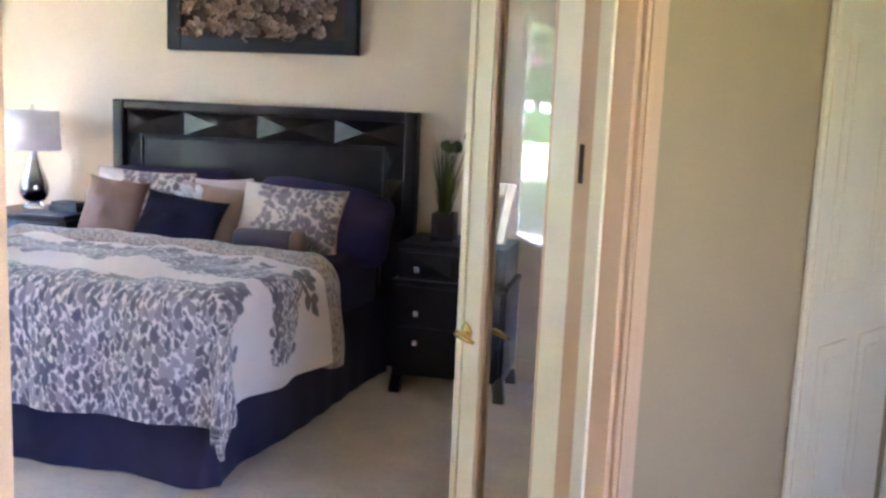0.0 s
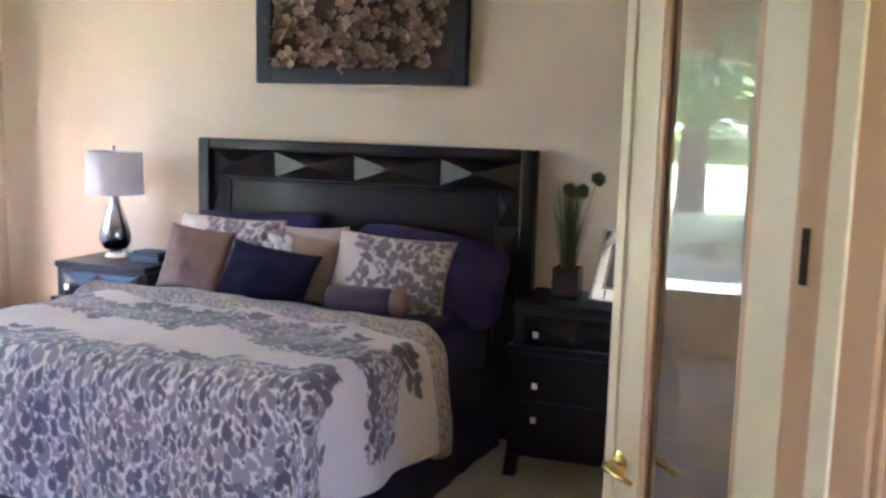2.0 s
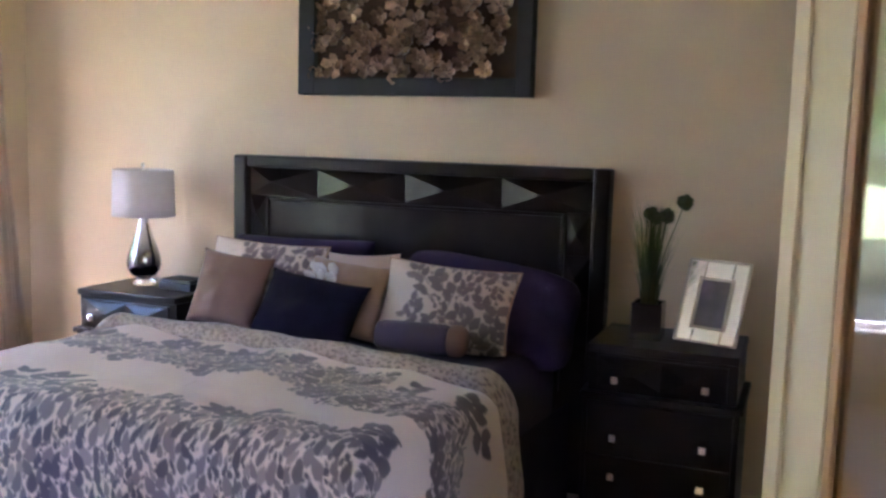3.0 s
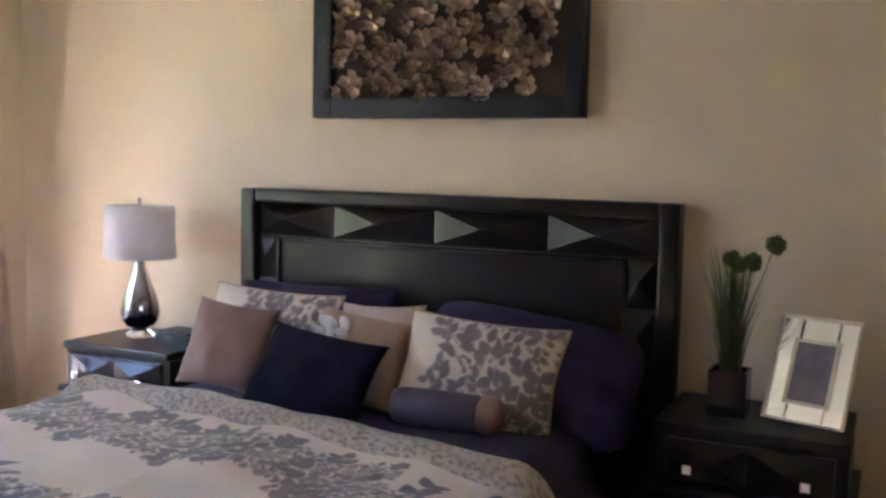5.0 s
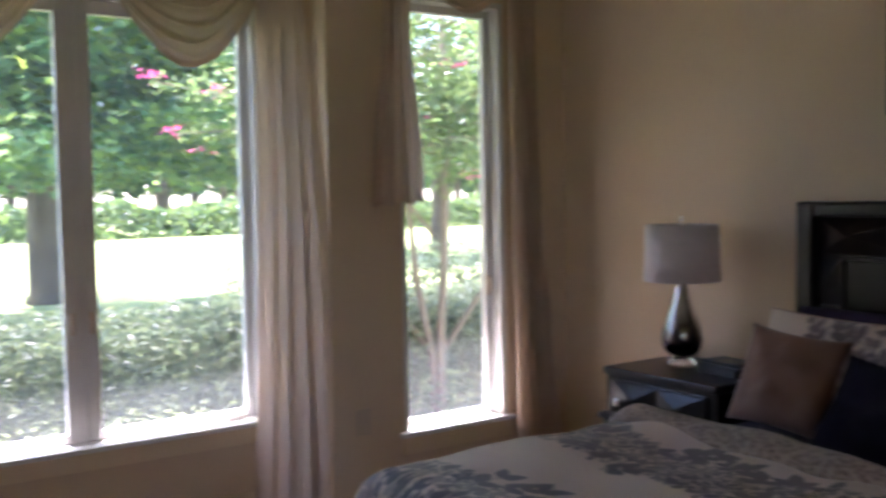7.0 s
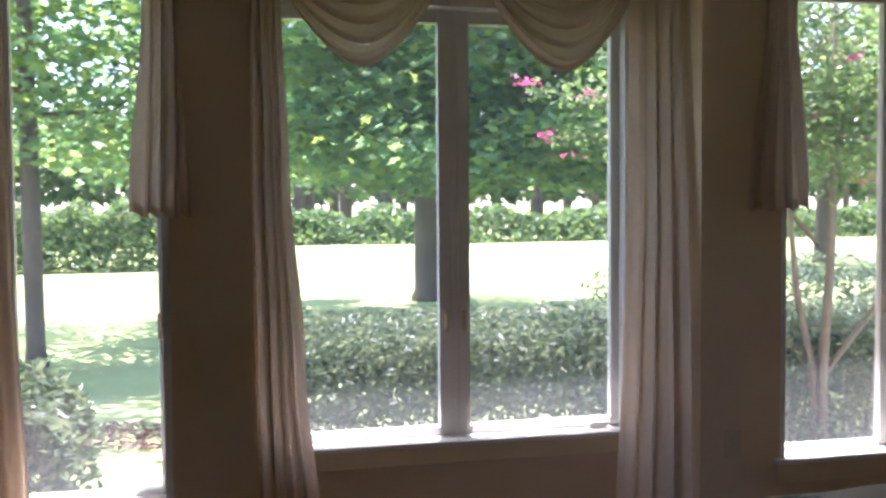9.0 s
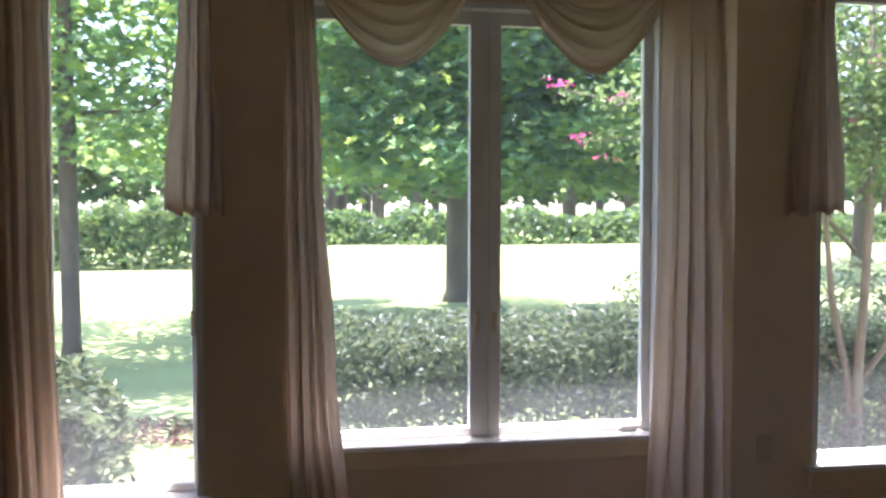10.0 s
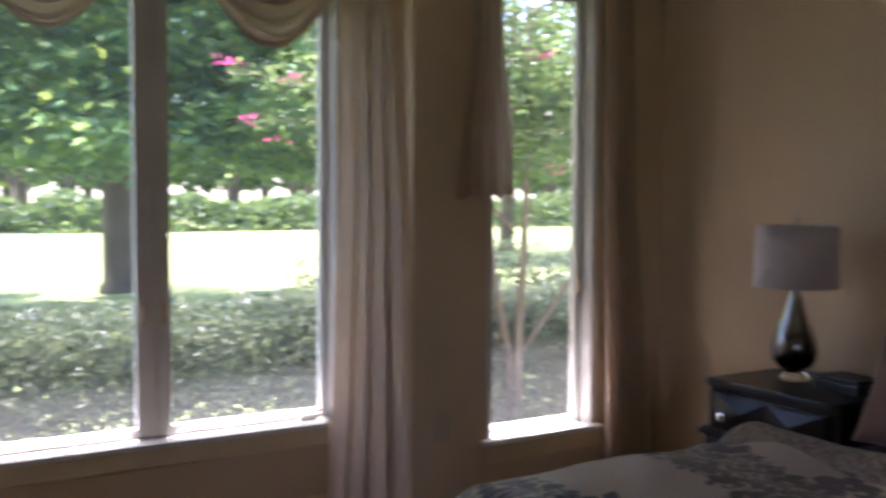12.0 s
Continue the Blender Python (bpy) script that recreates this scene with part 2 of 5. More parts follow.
M_PETAL = mat("bronze_petals", (0.35, 0.24, 0.175), 0.28, 0.85, noise_scale=40, amount=0.5, bump=0.2, bump_scale=120, island=True)
M_BLADE = leafy("artificial_grass", ((0.03, 0.045, 0.012), (0.06, 0.08, 0.02), (0.09, 0.10, 0.03)), 0.25)
M_BALL = mat("green_allium", (0.085, 0.095, 0.03), 0.9, noise_scale=60, amount=0.4, bump=0.6, bump_scale=120)
M_SMOKE = mat("smoked_mirror_glass", (0.07, 0.055, 0.055), 0.10, 0.85, noise_scale=9, amount=0.3)
M_SILVER = mat("silver_frame", (0.62, 0.54, 0.45), 0.28, 0.95, noise_scale=14, amount=0.08)
M_MIRROR = mat("mirror_glass", (0.84, 0.80, 0.74), 0.05, 1.0, noise_scale=5, amount=0.04)
M_PHOTO = mat("faded_print", (0.24, 0.20, 0.22), 0.3, noise_scale=9, amount=0.5)
M_BLACK = mat("black_plastic", (0.015, 0.014, 0.018), 0.4, noise_scale=30, amount=0.2)
M_IVORY = mat("ivory_plastic", (0.66, 0.53, 0.39), 0.4, noise_scale=12, amount=0.04)
M_GRASS = mat("mown_lawn", (0.24, 0.285, 0.10), 0.95, noise_scale=9, amount=0.3, bump=0.8, bump_scale=60)
M_MULCH = mat("bark_mulch", (0.16, 0.085, 0.060), 0.95, noise_scale=30, amount=0.5, bump=0.6, bump_scale=60, island=True)
M_BARK = mat("grey_bark", (0.105, 0.082, 0.064), 0.95, noise_scale=14, amount=0.7, bump=1.0, bump_scale=22)
M_MYRTLE = mat("smooth_tan_bark", (0.17, 0.125, 0.092), 0.7, noise_scale=9, amount=0.3, bump=0.3, bump_scale=14)
M_MAPLE = leafy("maple_leaves", ((0.090, 0.185, 0.090), (0.12, 0.235, 0.09), (0.23, 0.33, 0.065), (0.12, 0.21, 0.13)), 0.68, 0.65)
M_HEDGE = leafy("hedge_leaves", ((0.046, 0.076, 0.040), (0.078, 0.112, 0.057), (0.128, 0.160, 0.078)), 0.45, 0.42)
M_MYRLEAF = leafy("myrtle_leaves", ((0.05, 0.10, 0.03), (0.10, 0.17, 0.05), (0.16, 0.22, 0.08)), 0.5, 0.4)
M_PINK = leafy("pink_blossom", ((0.65, 0.04, 0.16), (0.8, 0.08, 0.26), (0.75, 0.2, 0.3)), 0.4)
M_WOODS = leafy("woods_leaves", ((0.04, 0.09, 0.03), (0.08, 0.15, 0.04), (0.14, 0.20, 0.06)), 0.5)


# ---- building helpers ----
def part(name, bm, material, parent=None, label="", smooth=False):
    me = bpy.data.meshes.new(name)
    bm.normal_update()
    bm.to_mesh(me)
    bm.free()
    if smooth:
        for p in me.polygons:
            p.use_smooth = True
    me.materials.append(material)
    ob = new(name, me)
    if parent:
        ob.parent = parent
    if label:
        tagged(ob, label)
    return ob


def thing(name, label, category, at=(0, 0, 0), rz=0.0, group="", kind=""):
    e = new(name)
    e.empty_display_size = 0.1
    e.matrix_world = pose(*at, 0, 0, rz)
    return tagged(e, label, category, group, kind)


def bx(bm, x0, y0, z0, x1, y1, z1, bevel=0.0):
    r = bmesh.ops.create_cube(bm, size=1, matrix=Matrix.LocRotScale(((x0 + x1) / 2, (y0 + y1) / 2, (z0 + z1) / 2), None, (abs(x1 - x0), abs(y1 - y0), abs(z1 - z0))))
    if bevel:
        es = {e for v in r["verts"] for e in v.link_edges}
        bmesh.ops.bevel(bm, geom=list(es), offset=bevel, segments=2, profile=0.6, affect="EDGES")
    return bm


def box_bm(*a, bevel=0.0):
    return bx(bmesh.new(), *a, bevel=bevel)


def lathe(profile, seg=32, at=(0, 0, 0)):
    bm = bmesh.new()
    rings = []
    for r, z in profile:
        rings.append([bm.verts.new((at[0] + r * math.cos(2 * math.pi * i / seg), at[1] + r * math.sin(2 * math.pi * i / seg), at[2] + z)) for i in range(seg)])
    for a, b in zip(rings, rings[1:]):
        for i in range(seg):
            bm.faces.new((a[i], a[(i + 1) % seg], b[(i + 1) % seg], b[i]))
    for ring, flip in ((rings[0], True), (rings[-1], False)):
        bm.faces.new(ring[::-1] if flip else ring)
    return bm


def grid(nu, nv, fn, uv=None):
    """A sheet of nu x nv cells, fn(u, v) -> place, with u and v from 0 to 1."""
    bm = bmesh.new()
    lay = bm.loops.layers.uv.new("uv")
    vs = [[bm.verts.new(fn(i / nu, j / nv)) for j in range(nv + 1)] for i in range(nu + 1)]
    for i in range(nu):
        for j in range(nv):
            f = bm.faces.new((vs[i][j], vs[i + 1][j], vs[i + 1][j + 1], vs[i][j + 1]))
            f.smooth = True
            for lp, (a, c) in zip(f.loops, ((i, j), (i + 1, j), (i + 1, j + 1), (i, j + 1))):
                lp[lay].uv = uv(a / nu, c / nv) if uv else (a / nu, c / nv)
    return bm


def tube(bm, pts, radii, seg=8):
    """A tapered tube along a line of places."""
    rings = []
    for i, p in enumerate(pts):
        d = (pts[min(i + 1, len(pts) - 1)] - pts[max(i - 1, 0)]).normalized()
        a = d.orthogonal().normalized()
        b = d.cross(a)
        if rings and (a.dot(prev) < 0):
            a, b = -a, -b
        prev = a
        rings.append([bm.verts.new(p + radii[i] * (math.cos(2 * math.pi * k / seg) * a + math.sin(2 * math.pi * k / seg) * b)) for k in range(seg)])
    for r0, r1 in zip(rings, rings[1:]):
        best = min(range(seg), key=lambda s: sum((r0[k].co - r1[(k + s) % seg].co).length for k in range(0, seg, 2)))
        for k in range(seg):
            f = bm.faces.new((r0[k], r0[(k + 1) % seg], r1[(k + 1 + best) % seg], r1[(k + best) % seg]))
            f.smooth = True
    bm.faces.new(rings[-1])
    bm.faces.new(rings[0][::-1])
    return bm


def structure(name, bm, material, parent=None):
    return tagged(part(name, bm, material, parent), kind="structure")


# ---- shell of the room ----
H_CEIL = 2.95
TH = 0.16
A0, A1, AX = -3.227, -1.383, -0.665
ENT_L, ENT_R = Vector((3.757, -4.168)), Vector((4.575, -2.915))
EN = (ENT_R - ENT_L).normalized()
NN = Vector((-EN.y, EN.x))
W_TOP = 2.52


def seg_box(p, q, z0, z1, t0, t1):
    """A wall piece along p-q in plan, from t0 to t1 along the normal that points into the room."""
    d = (q - p).normalized()
    n = Vector((-d.y, d.x))
    bm = bmesh.new()
    lo = [bm.verts.new((*(a + n * t), z0)) for a, t in ((p, t0), (q, t0), (q, t1), (p, t1))]
    hi = [bm.verts.new((*(a + n * t), z1)) for a, t in ((p, t0), (q, t0), (q, t1), (p, t1))]
    bm.faces.new(lo[::-1])
    bm.faces.new(hi)
    for k in range(4):
        bm.faces.new((lo[k], lo[(k + 1) % 4], hi[(k + 1) % 4], hi[k]))
    return bm


def add_bm(dst, src):
    me = bpy.data.meshes.new("tmp")
    src.to_mesh(me)
    src.free()
    dst.from_mesh(me)
    bpy.data.meshes.remove(me)
    return dst


structure("floor", box_bm(-0.9, -9.0, -0.12, 8.2, 0.2, 0.0), M_CARPET)
_c = box_bm(-TH, -9.0, H_CEIL, 8.2, 0.2, H_CEIL + 0.12)
bx(_c, AX - TH, A0 - TH, H_CEIL, -TH, A1 + TH, H_CEIL + 0.015)
structure("ceiling", _c, M_CEIL)
# Unseen overhang, added and sized so direct sun reaches only the sills.
_e = box_bm(AX - TH - 0.58, A0 - TH - 0.2, H_CEIL + 0.02, -TH - 0.54, A1 + TH + 0.2, H_CEIL + 0.11)
bx(_e, -TH - 0.538, -9.4, H_CEIL + 0.02, -TH - 0.004, 0.6, H_CEIL + 0.11)
structure("eave_sun_block", _e, M_WHITE)
structure("wall_north", box_bm(-TH, 0.0, 0, 8.2, 0.2, H_CEIL), M_WALL)

W3 = (-1.011, -0.395)
W1 = (-4.141, -3.525)
W2 = (-3.135, -1.405)
WB = 0.455
west = bmesh.new()
for y0, y1, z0, z1 in ((W3[1], -0.002, 0, H_CEIL), (A1, W3[0], 0, H_CEIL), (W3[0], W3[1], 0, WB), (W3[0], W3[1], W_TOP, H_CEIL),
                       (W1[1], A0, 0, H_CEIL), (W1[0], W1[1], 0, WB), (W1[0], W1[1], W_TOP, H_CEIL), (-9.0, W1[0], 0, H_CEIL)):
    bx(west, -TH, y0, z0, 0, y1, z1)
structure("wall_west", west, M_WALL)
structure("wall_alcove_south", box_bm(AX - TH, A0 - TH, 0, -TH - 0.002, A0, H_CEIL), M_WALL)
structure("wall_alcove_north", box_bm(AX - TH, A1, 0, -TH - 0.002, A1 + TH, H_CEIL), M_WALL)
alc = bmesh.new()
for y0, y1, z0, z1 in ((A0, W2[0], 0, H_CEIL), (W2[1], A1, 0, H_CEIL), (W2[0], W2[1], 0, WB), (W2[0], W2[1], W_TOP, H_CEIL)):
    bx(alc, AX - TH, y0, z0, AX, y1, z1)
structure("wall_alcove", alc, M_WALL)

entry = bmesh.new()
far_l, far_r = ENT_L - EN * 4.2, ENT_R + EN * 3.5
add_bm(entry, seg_box(far_l, ENT_L, 0, H_CEIL, -0.14, 0))
add_bm(entry, seg_box(ENT_L, ENT_R, 2.12, H_CEIL, -0.14, 0))
D2A, D2B = ENT_R + EN * 1.07, ENT_R + EN * 1.85
add_bm(entry, seg_box(ENT_R, D2A, 0, H_CEIL, -0.14, 0))
add_bm(entry, seg_box(D2A, D2B, 2.06, H_CEIL, -0.14, 0))
add_bm(entry, seg_box(D2B, far_r, 0, H_CEIL, -0.14, 0))
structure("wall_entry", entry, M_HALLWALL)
skin = bmesh.new()
add_bm(skin, seg_box(far_l, ENT_L - EN * 0.002, 0, H_CEIL, 0.001, 0.012))
add_bm(skin, seg_box(ENT_R + EN * 0.10, far_r, 0, H_CEIL, 0.001, 0.012))
structure("wall_entry_plaster", skin, M_WALL)
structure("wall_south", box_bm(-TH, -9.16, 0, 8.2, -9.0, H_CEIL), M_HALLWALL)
# Unseen closing wall; its opening is added to let daylight into the hall.
hall_e = bmesh.new()
for y0, y1, z0, z1 in ((-9.0, -7.4, 0, H_CEIL), (-7.4, -5.6, 0, 0.8), (-7.4, -5.6, 2.2, H_CEIL), (-5.6, 0.0, 0, H_CEIL)):
    bx(hall_e, 8.0, y0, z0, 8.16, y1, z1)
structure("wall_east_daylight_gap", hall_e, M_HALLWALL)

base = bmesh.new()
bx(base, 0.02, -0.018, 0, 8.0, -0.002, 0.13, bevel=0.004)
bx(base, 0.002, A1 + 0.01, 0, 0.018, -0.02, 0.13, bevel=0.004)
bx(base, 0.002, -9.0, 0, 0.018, A0 - 0.01, 0.13, bevel=0.004)
bx(base, AX + 0.002, A0 + 0.02, 0, AX + 0.018, A1 - 0.02, 0.13, bevel=0.004)
bx(base, AX + 0.02, A0 + 0.002, 0, 0.0, A0 + 0.018, 0.13, bevel=0.004)
bx(base, AX + 0.02, A1 - 0.018, 0, 0.0, A1 - 0.002, 0.13, bevel=0.004)
structure("baseboard", base, M_TRIM)


# ---- windows ----
def window(name, y0, y1, xin, sashes, stool_ext, handle_side=0):
    """A casement window in a wall whose inner face is at xin, with its stool and apron."""
    w = tagged(thing(name, "white painted tall casement window with clear glass", "window", (xin, (y0 + y1) / 2, WB), kind="structure"))
    cy, hy = (y0 + y1) / 2, (y1 - y0) / 2
    zt = W_TOP - WB
    f = bmesh.new()
    for a, b in ((-hy, -hy + 0.03), (hy - 0.03, hy)):
        bx(f, -0.155, a, 0, -0.005, b, zt, bevel=0.003)
    bx(f, -0.155, -hy + 0.03, zt - 0.03, -0.005, hy - 0.03, zt, bevel=0.003)
    bx(f, -0.155, -hy + 0.03, 0, -0.06, hy - 0.03, 0.022, bevel=0.003)
    part("window_frame", f, M_WHITE, w)
    part("window_sill", box_bm(-0.058, -hy - 0.03, -0.004, stool_ext, hy + 0.03, 0.020, bevel=0.006), M_WHITE, w, "bright white painted sill board")
    part("apron", box_bm(0.002, -hy - 0.015, -0.085, 0.022, hy + 0.015, -0.005, bevel=0.005), M_TRIM, w)
    n = len(sashes)
    for i, (a, b) in enumerate(sashes):
        a, b = a - cy, b - cy
        s = bmesh.new()
        st, rl = (0.062, 0.042) if n == 2 else (0.036, 0.026)
        bx(s, -0.125, a, 0.024, -0.080, a + st, zt - 0.032, bevel=0.006)
        bx(s, -0.125, b - st, 0.024, -0.080, b, zt - 0.032, bevel=0.006)
        bx(s, -0.125, a + st, 0.024, -0.080, b - st, 0.024 + rl, bevel=0.006)
        bx(s, -0.125, a + st, zt - 0.032 - st, -0.080, b - st, zt - 0.032, bevel=0.006)
        sash = part("sash", s, M_WHITE, w)
        pane = part("pane", box_bm(-0.106, a + st - 0.004, 0.02 + rl, -0.100, b - st + 0.004, zt - 0.028 - st), M_PANE, sash)
        pane.visible_shadow = False
        hy_at = (b - 0.030) if (i == 0 and n == 2) else (a + 0.030)
        if n == 1:
            hy_at = b - 0.03
        hz = 0.52 if n == 2 else 0.62
        lk = box_bm(-0.080, hy_at - 0.010, hz, -0.066, hy_at + 0.010, hz + 0.10, bevel=0.004)
        bx(lk, -0.070, hy_at - 0.006, hz + 0.02, -0.050, hy_at + 0.006, hz + 0.085, bevel=0.003)
        part("sash_lock", lk, M_IVORY, sash)
    if n == 2:
        part("centre_mullion", box_bm(-0.14, -0.014, 0.022, -0.078, 0.014, zt - 0.03, bevel=0.003), M_WHITE, w)
        cr = box_bm(-0.08, hy - 0.20, 0.022, -0.055, hy - 0.10, 0.045, bevel=0.006)
        bx(cr, -0.06, hy - 0.19, 0.040, -0.045, hy - 0.09, 0.052, bevel=0.003)
        part("window_crank", cr, M_WHITE, w)
    return w


window("window_1", W1[0], W1[1], 0.0, ((W1[0] + 0.03, W1[1] - 0.012),), 0.035)
window("window_2", W2[0], W2[1], AX, ((W2[0] + 0.012, -2.268 - 0.014), (-2.268 + 0.014, W2[1] - 0.012)), 0.036)
window("window_3", W3[0], W3[1], 0.0, ((W3[0] + 0.012, W3[1] - 0.03),), 0.035)


# ---- entrance: casing, jamb and glazed leaf ----
def frame2d(name, p, ang):
    e = new(name)
    e.matrix_world = pose(p.x, p.y, 0, 0, 0, ang)
    return e


ENT_ANG = math.degrees(math.atan2(EN.y, EN.x))
ent = tagged(frame2d("door_frame", ENT_L, ENT_ANG), "cream painted double door frame with casing", "door frame", kind="structure")
OW = (ENT_R - ENT_L).length
jb = bmesh.new()
bx(jb, -0.002, -0.145, 0, 0.020, 0.016, 2.12, bevel=0.002)
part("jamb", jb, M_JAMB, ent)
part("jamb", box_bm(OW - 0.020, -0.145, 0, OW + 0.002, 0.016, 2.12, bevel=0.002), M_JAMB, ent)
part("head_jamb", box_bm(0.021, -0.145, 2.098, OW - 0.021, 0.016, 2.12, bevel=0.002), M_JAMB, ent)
for x0, x1 in ((-0.085, 0.004), (OW - 0.004, OW + 0.085)):
    c = bmesh.new()
    bx(c, x0, -0.162, 0, x1, -0.146, 2.19, bevel=0.005)
    bx(c, x0 + 0.012, -0.170, 0, x1 - 0.030, -0.1625, 2.17, bevel=0.004)
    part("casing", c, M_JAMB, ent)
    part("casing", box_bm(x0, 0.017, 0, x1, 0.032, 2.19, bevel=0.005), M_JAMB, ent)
part("stop", box_bm(OW - 0.034, -0.085, 0, OW - 0.021, -0.045, 2.096, bevel=0.002), M_TRIM, ent)
st = box_bm(OW - 0.0215, -0.012, 1.40, OW - 0.0195, 0.004, 1.50)
part("hinge_leaf", st, M_BRONZE, ent, "dark hinge plate")

LEAF_H = 2.09
hinge = Vector((4.570, -2.885))
free = Vector((4.2086, -2.4919))
la = math.degrees(math.atan2((free - hinge).y, (free - hinge).x))
LEAF_W = (free - hinge).length + 0.02
leaf = tagged(frame2d("door_1", hinge, la), "open cream door leaf glazed full height, brass lever", "door", kind="structure")


def leaf_bm(a0, a1, z0, z1):
    b = bmesh.new()
    return bx(b, a0, -0.020, z0, a1, 0.020, z1, bevel=0.004)


SW = 0.122
part("lock_stile", leaf_bm(LEAF_W - SW, LEAF_W, 0.01, LEAF_H), M_TRIM, leaf)
part("hinge_stile", leaf_bm(0.0, SW, 0.01, LEAF_H), M_TRIM, leaf)
part("bottom_rail", leaf_bm(SW, LEAF_W - SW, 0.01, 0.24), M_TRIM, leaf)
part("top_rail", leaf_bm(SW, LEAF_W - SW, LEAF_H - 0.11, LEAF_H), M_TRIM, leaf)
for sgn in (-1, 1):
    bd = bmesh.new()
    y0, y1 = sorted((sgn * 0.0055, sgn * 0.0165))
    bx(bd, SW - 0.001, y0, 0.24, SW + 0.018, y1, LEAF_H - 0.11, bevel=0.004)
    bx(bd, LEAF_W - SW - 0.018, y0, 0.24, LEAF_W - SW + 0.001, y1, LEAF_H - 0.11, bevel=0.004)
    bx(bd, SW + 0.018, y0, 0.239, LEAF_W - SW - 0.018, y1, 0.258, bevel=0.004)
    bx(bd, SW + 0.018, y0, LEAF_H - 0.128, LEAF_W - SW - 0.018, y1, LEAF_H - 0.109, bevel=0.004)
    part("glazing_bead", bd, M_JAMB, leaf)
    y0, y1 = sorted((sgn * 0.0205, sgn * 0.0290))
    part("astragal", bx(bmesh.new(), LEAF_W - 0.030, y0, 0.012, LEAF_W + 0.004, y1, LEAF_H - 0.002, bevel=0.003), M_TRIM, leaf)
pg = part("pane", box_bm(SW - 0.004, -0.003, 0.235, LEAF_W - SW + 0.004, 0.003, LEAF_H - 0.105), M_GLASS, leaf)
for sgn in (-1, 1):
    hb = lathe([(0.003, 0), (0.026, 0.001), (0.031, 0.006), (0.022, 0.012), (0.012, 0.016), (0.011, 0.045), (0.004, 0.046)], 20)
    bmesh.ops.transform(hb, verts=hb.verts, matrix=pose(LEAF_W - 0.055, sgn * 0.0205, 0.885, -90 * sgn, 0, 0))
    rose = part("lever_rose", hb, M_BRASS, leaf, "polished brass rose")
    lv = bmesh.new()
    tube(lv, [Vector((LEAF_W - 0.055, sgn * 0.063, 0.885)), Vector((LEAF_W - 0.075, sgn * 0.070, 0.886)), Vector((LEAF_W - 0.120, sgn * 0.071, 0.882)), Vector((LEAF_W - 0.160, sgn * 0.066, 0.880))], [0.010, 0.010, 0.008, 0.006], 10)
    part("lever", lv, M_BRASS, rose)

door2 = tagged(frame2d("door_2", D2A, ENT_ANG), "closed cream panelled hall door in its casing", "door", kind="structure")
D2W = (D2B - D2A).length
for x0, x1 in ((-0.085, 0.004), (D2W - 0.004, D2W + 0.085)):
    c = bmesh.new()
    bx(c, x0, -0.162, 0, x1, -0.146, 2.13, bevel=0.005)
    bx(c, x0 + 0.02, -0.172, 0, x1 - 0.025, -0.1625, 2.11, bevel=0.004)
    part("casing", c, M_TRIM, door2)
sl = bmesh.new()
bx(sl, 0.006, -0.13, 0.01, D2W - 0.006, -0.09, 2.05, bevel=0.003)
part("slab", sl, M_TRIM, door2)
for z0, z1 in ((0.22, 0.82), (1.0, 1.9)):
    for a, b in ((0.11, D2W / 2 - 0.05), (D2W / 2 + 0.05, D2W - 0.11)):
        pn = bmesh.new()
        bx(pn, a, -0.138, z0, b, -0.1305, z1, bevel=0.006)
        bx(pn, a + 0.05, -0.144, z0 + 0.05, b - 0.05, -0.1385, z1 - 0.05, bevel=0.005)
        part("panel", pn, M_TRIM, door2)


# ---- curtains ----
def fold_panel(name, x0, rows, folds, amp, seed, label, parent=None, slant=(0.0, 0.0)):
    """Hanging cloth. rows: (z, y from, y to), from the top down; the folds run down and open out with the width."""
    rnd = random.Random(seed)
    ph = [rnd.uniform(0, 6.28) for _ in range(4)]

    def fn(u, v):
        z = rows[0][0] + (rows[-1][0] - rows[0][0]) * v
        for (za, a0, a1), (zb, b0, b1) in zip(rows, rows[1:]):
            if zb <= z <= za:
                k = (za - z) / (za - zb)
                k = k * k * (3 - 2 * k)
                y0, y1 = a0 + (b0 - a0) * k, a1 + (b1 - a1) * k
                break
        else:
            y0, y1 = rows[-1][1:]
        w = y1 - y0
        q = u + 0.55 / folds * noise.noise(Vector((u * folds * 0.7, v * 1.1, seed))) + 0.05 / folds * math.sin(2.4 * v + ph[2])
        a = amp * (0.45 + 0.75 * v) * (0.9 + 0.9 * noise.noise(Vector((u * folds * 0.45 + 9, v * 0.9, seed))))
        x = x0 + a * math.sin(2 * math.pi * folds * q + ph[0]) + 0.35 * a * math.sin(2 * math.pi * (folds * 2.3) * q + ph[1] + 1.3 * v) + 0.012 * math.sin(3.0 * v + ph[3])
        y = y0 + w * (u + 0.14 / folds * math.sin(2 * math.pi * folds * q + ph[2]))
        zz = z + (0.012 * math.sin(2 * math.pi * folds * q + ph[0]) if v > 0.97 else 0)
        return (x + u * (slant[0] + slant[1] * v), y, zz)

    ob = part(name, grid(max(60, int(folds * 22)), 44, fn), M_SHEER, parent, smooth=True)
    cut = 0.035 / (rows[0][0] - rows[-1][0])

    def band(u, v):
        x, y, z = fn(u, 1 - cut * (1 - v))
        return (x + 0.003, y, z - 0.001)

    part("hem", grid(max(60, int(folds * 22)), 3, band), M_SHEER, ob, "doubled stitched hem", smooth=True)
    return tagged(ob, label, "curtain", "window curtains")


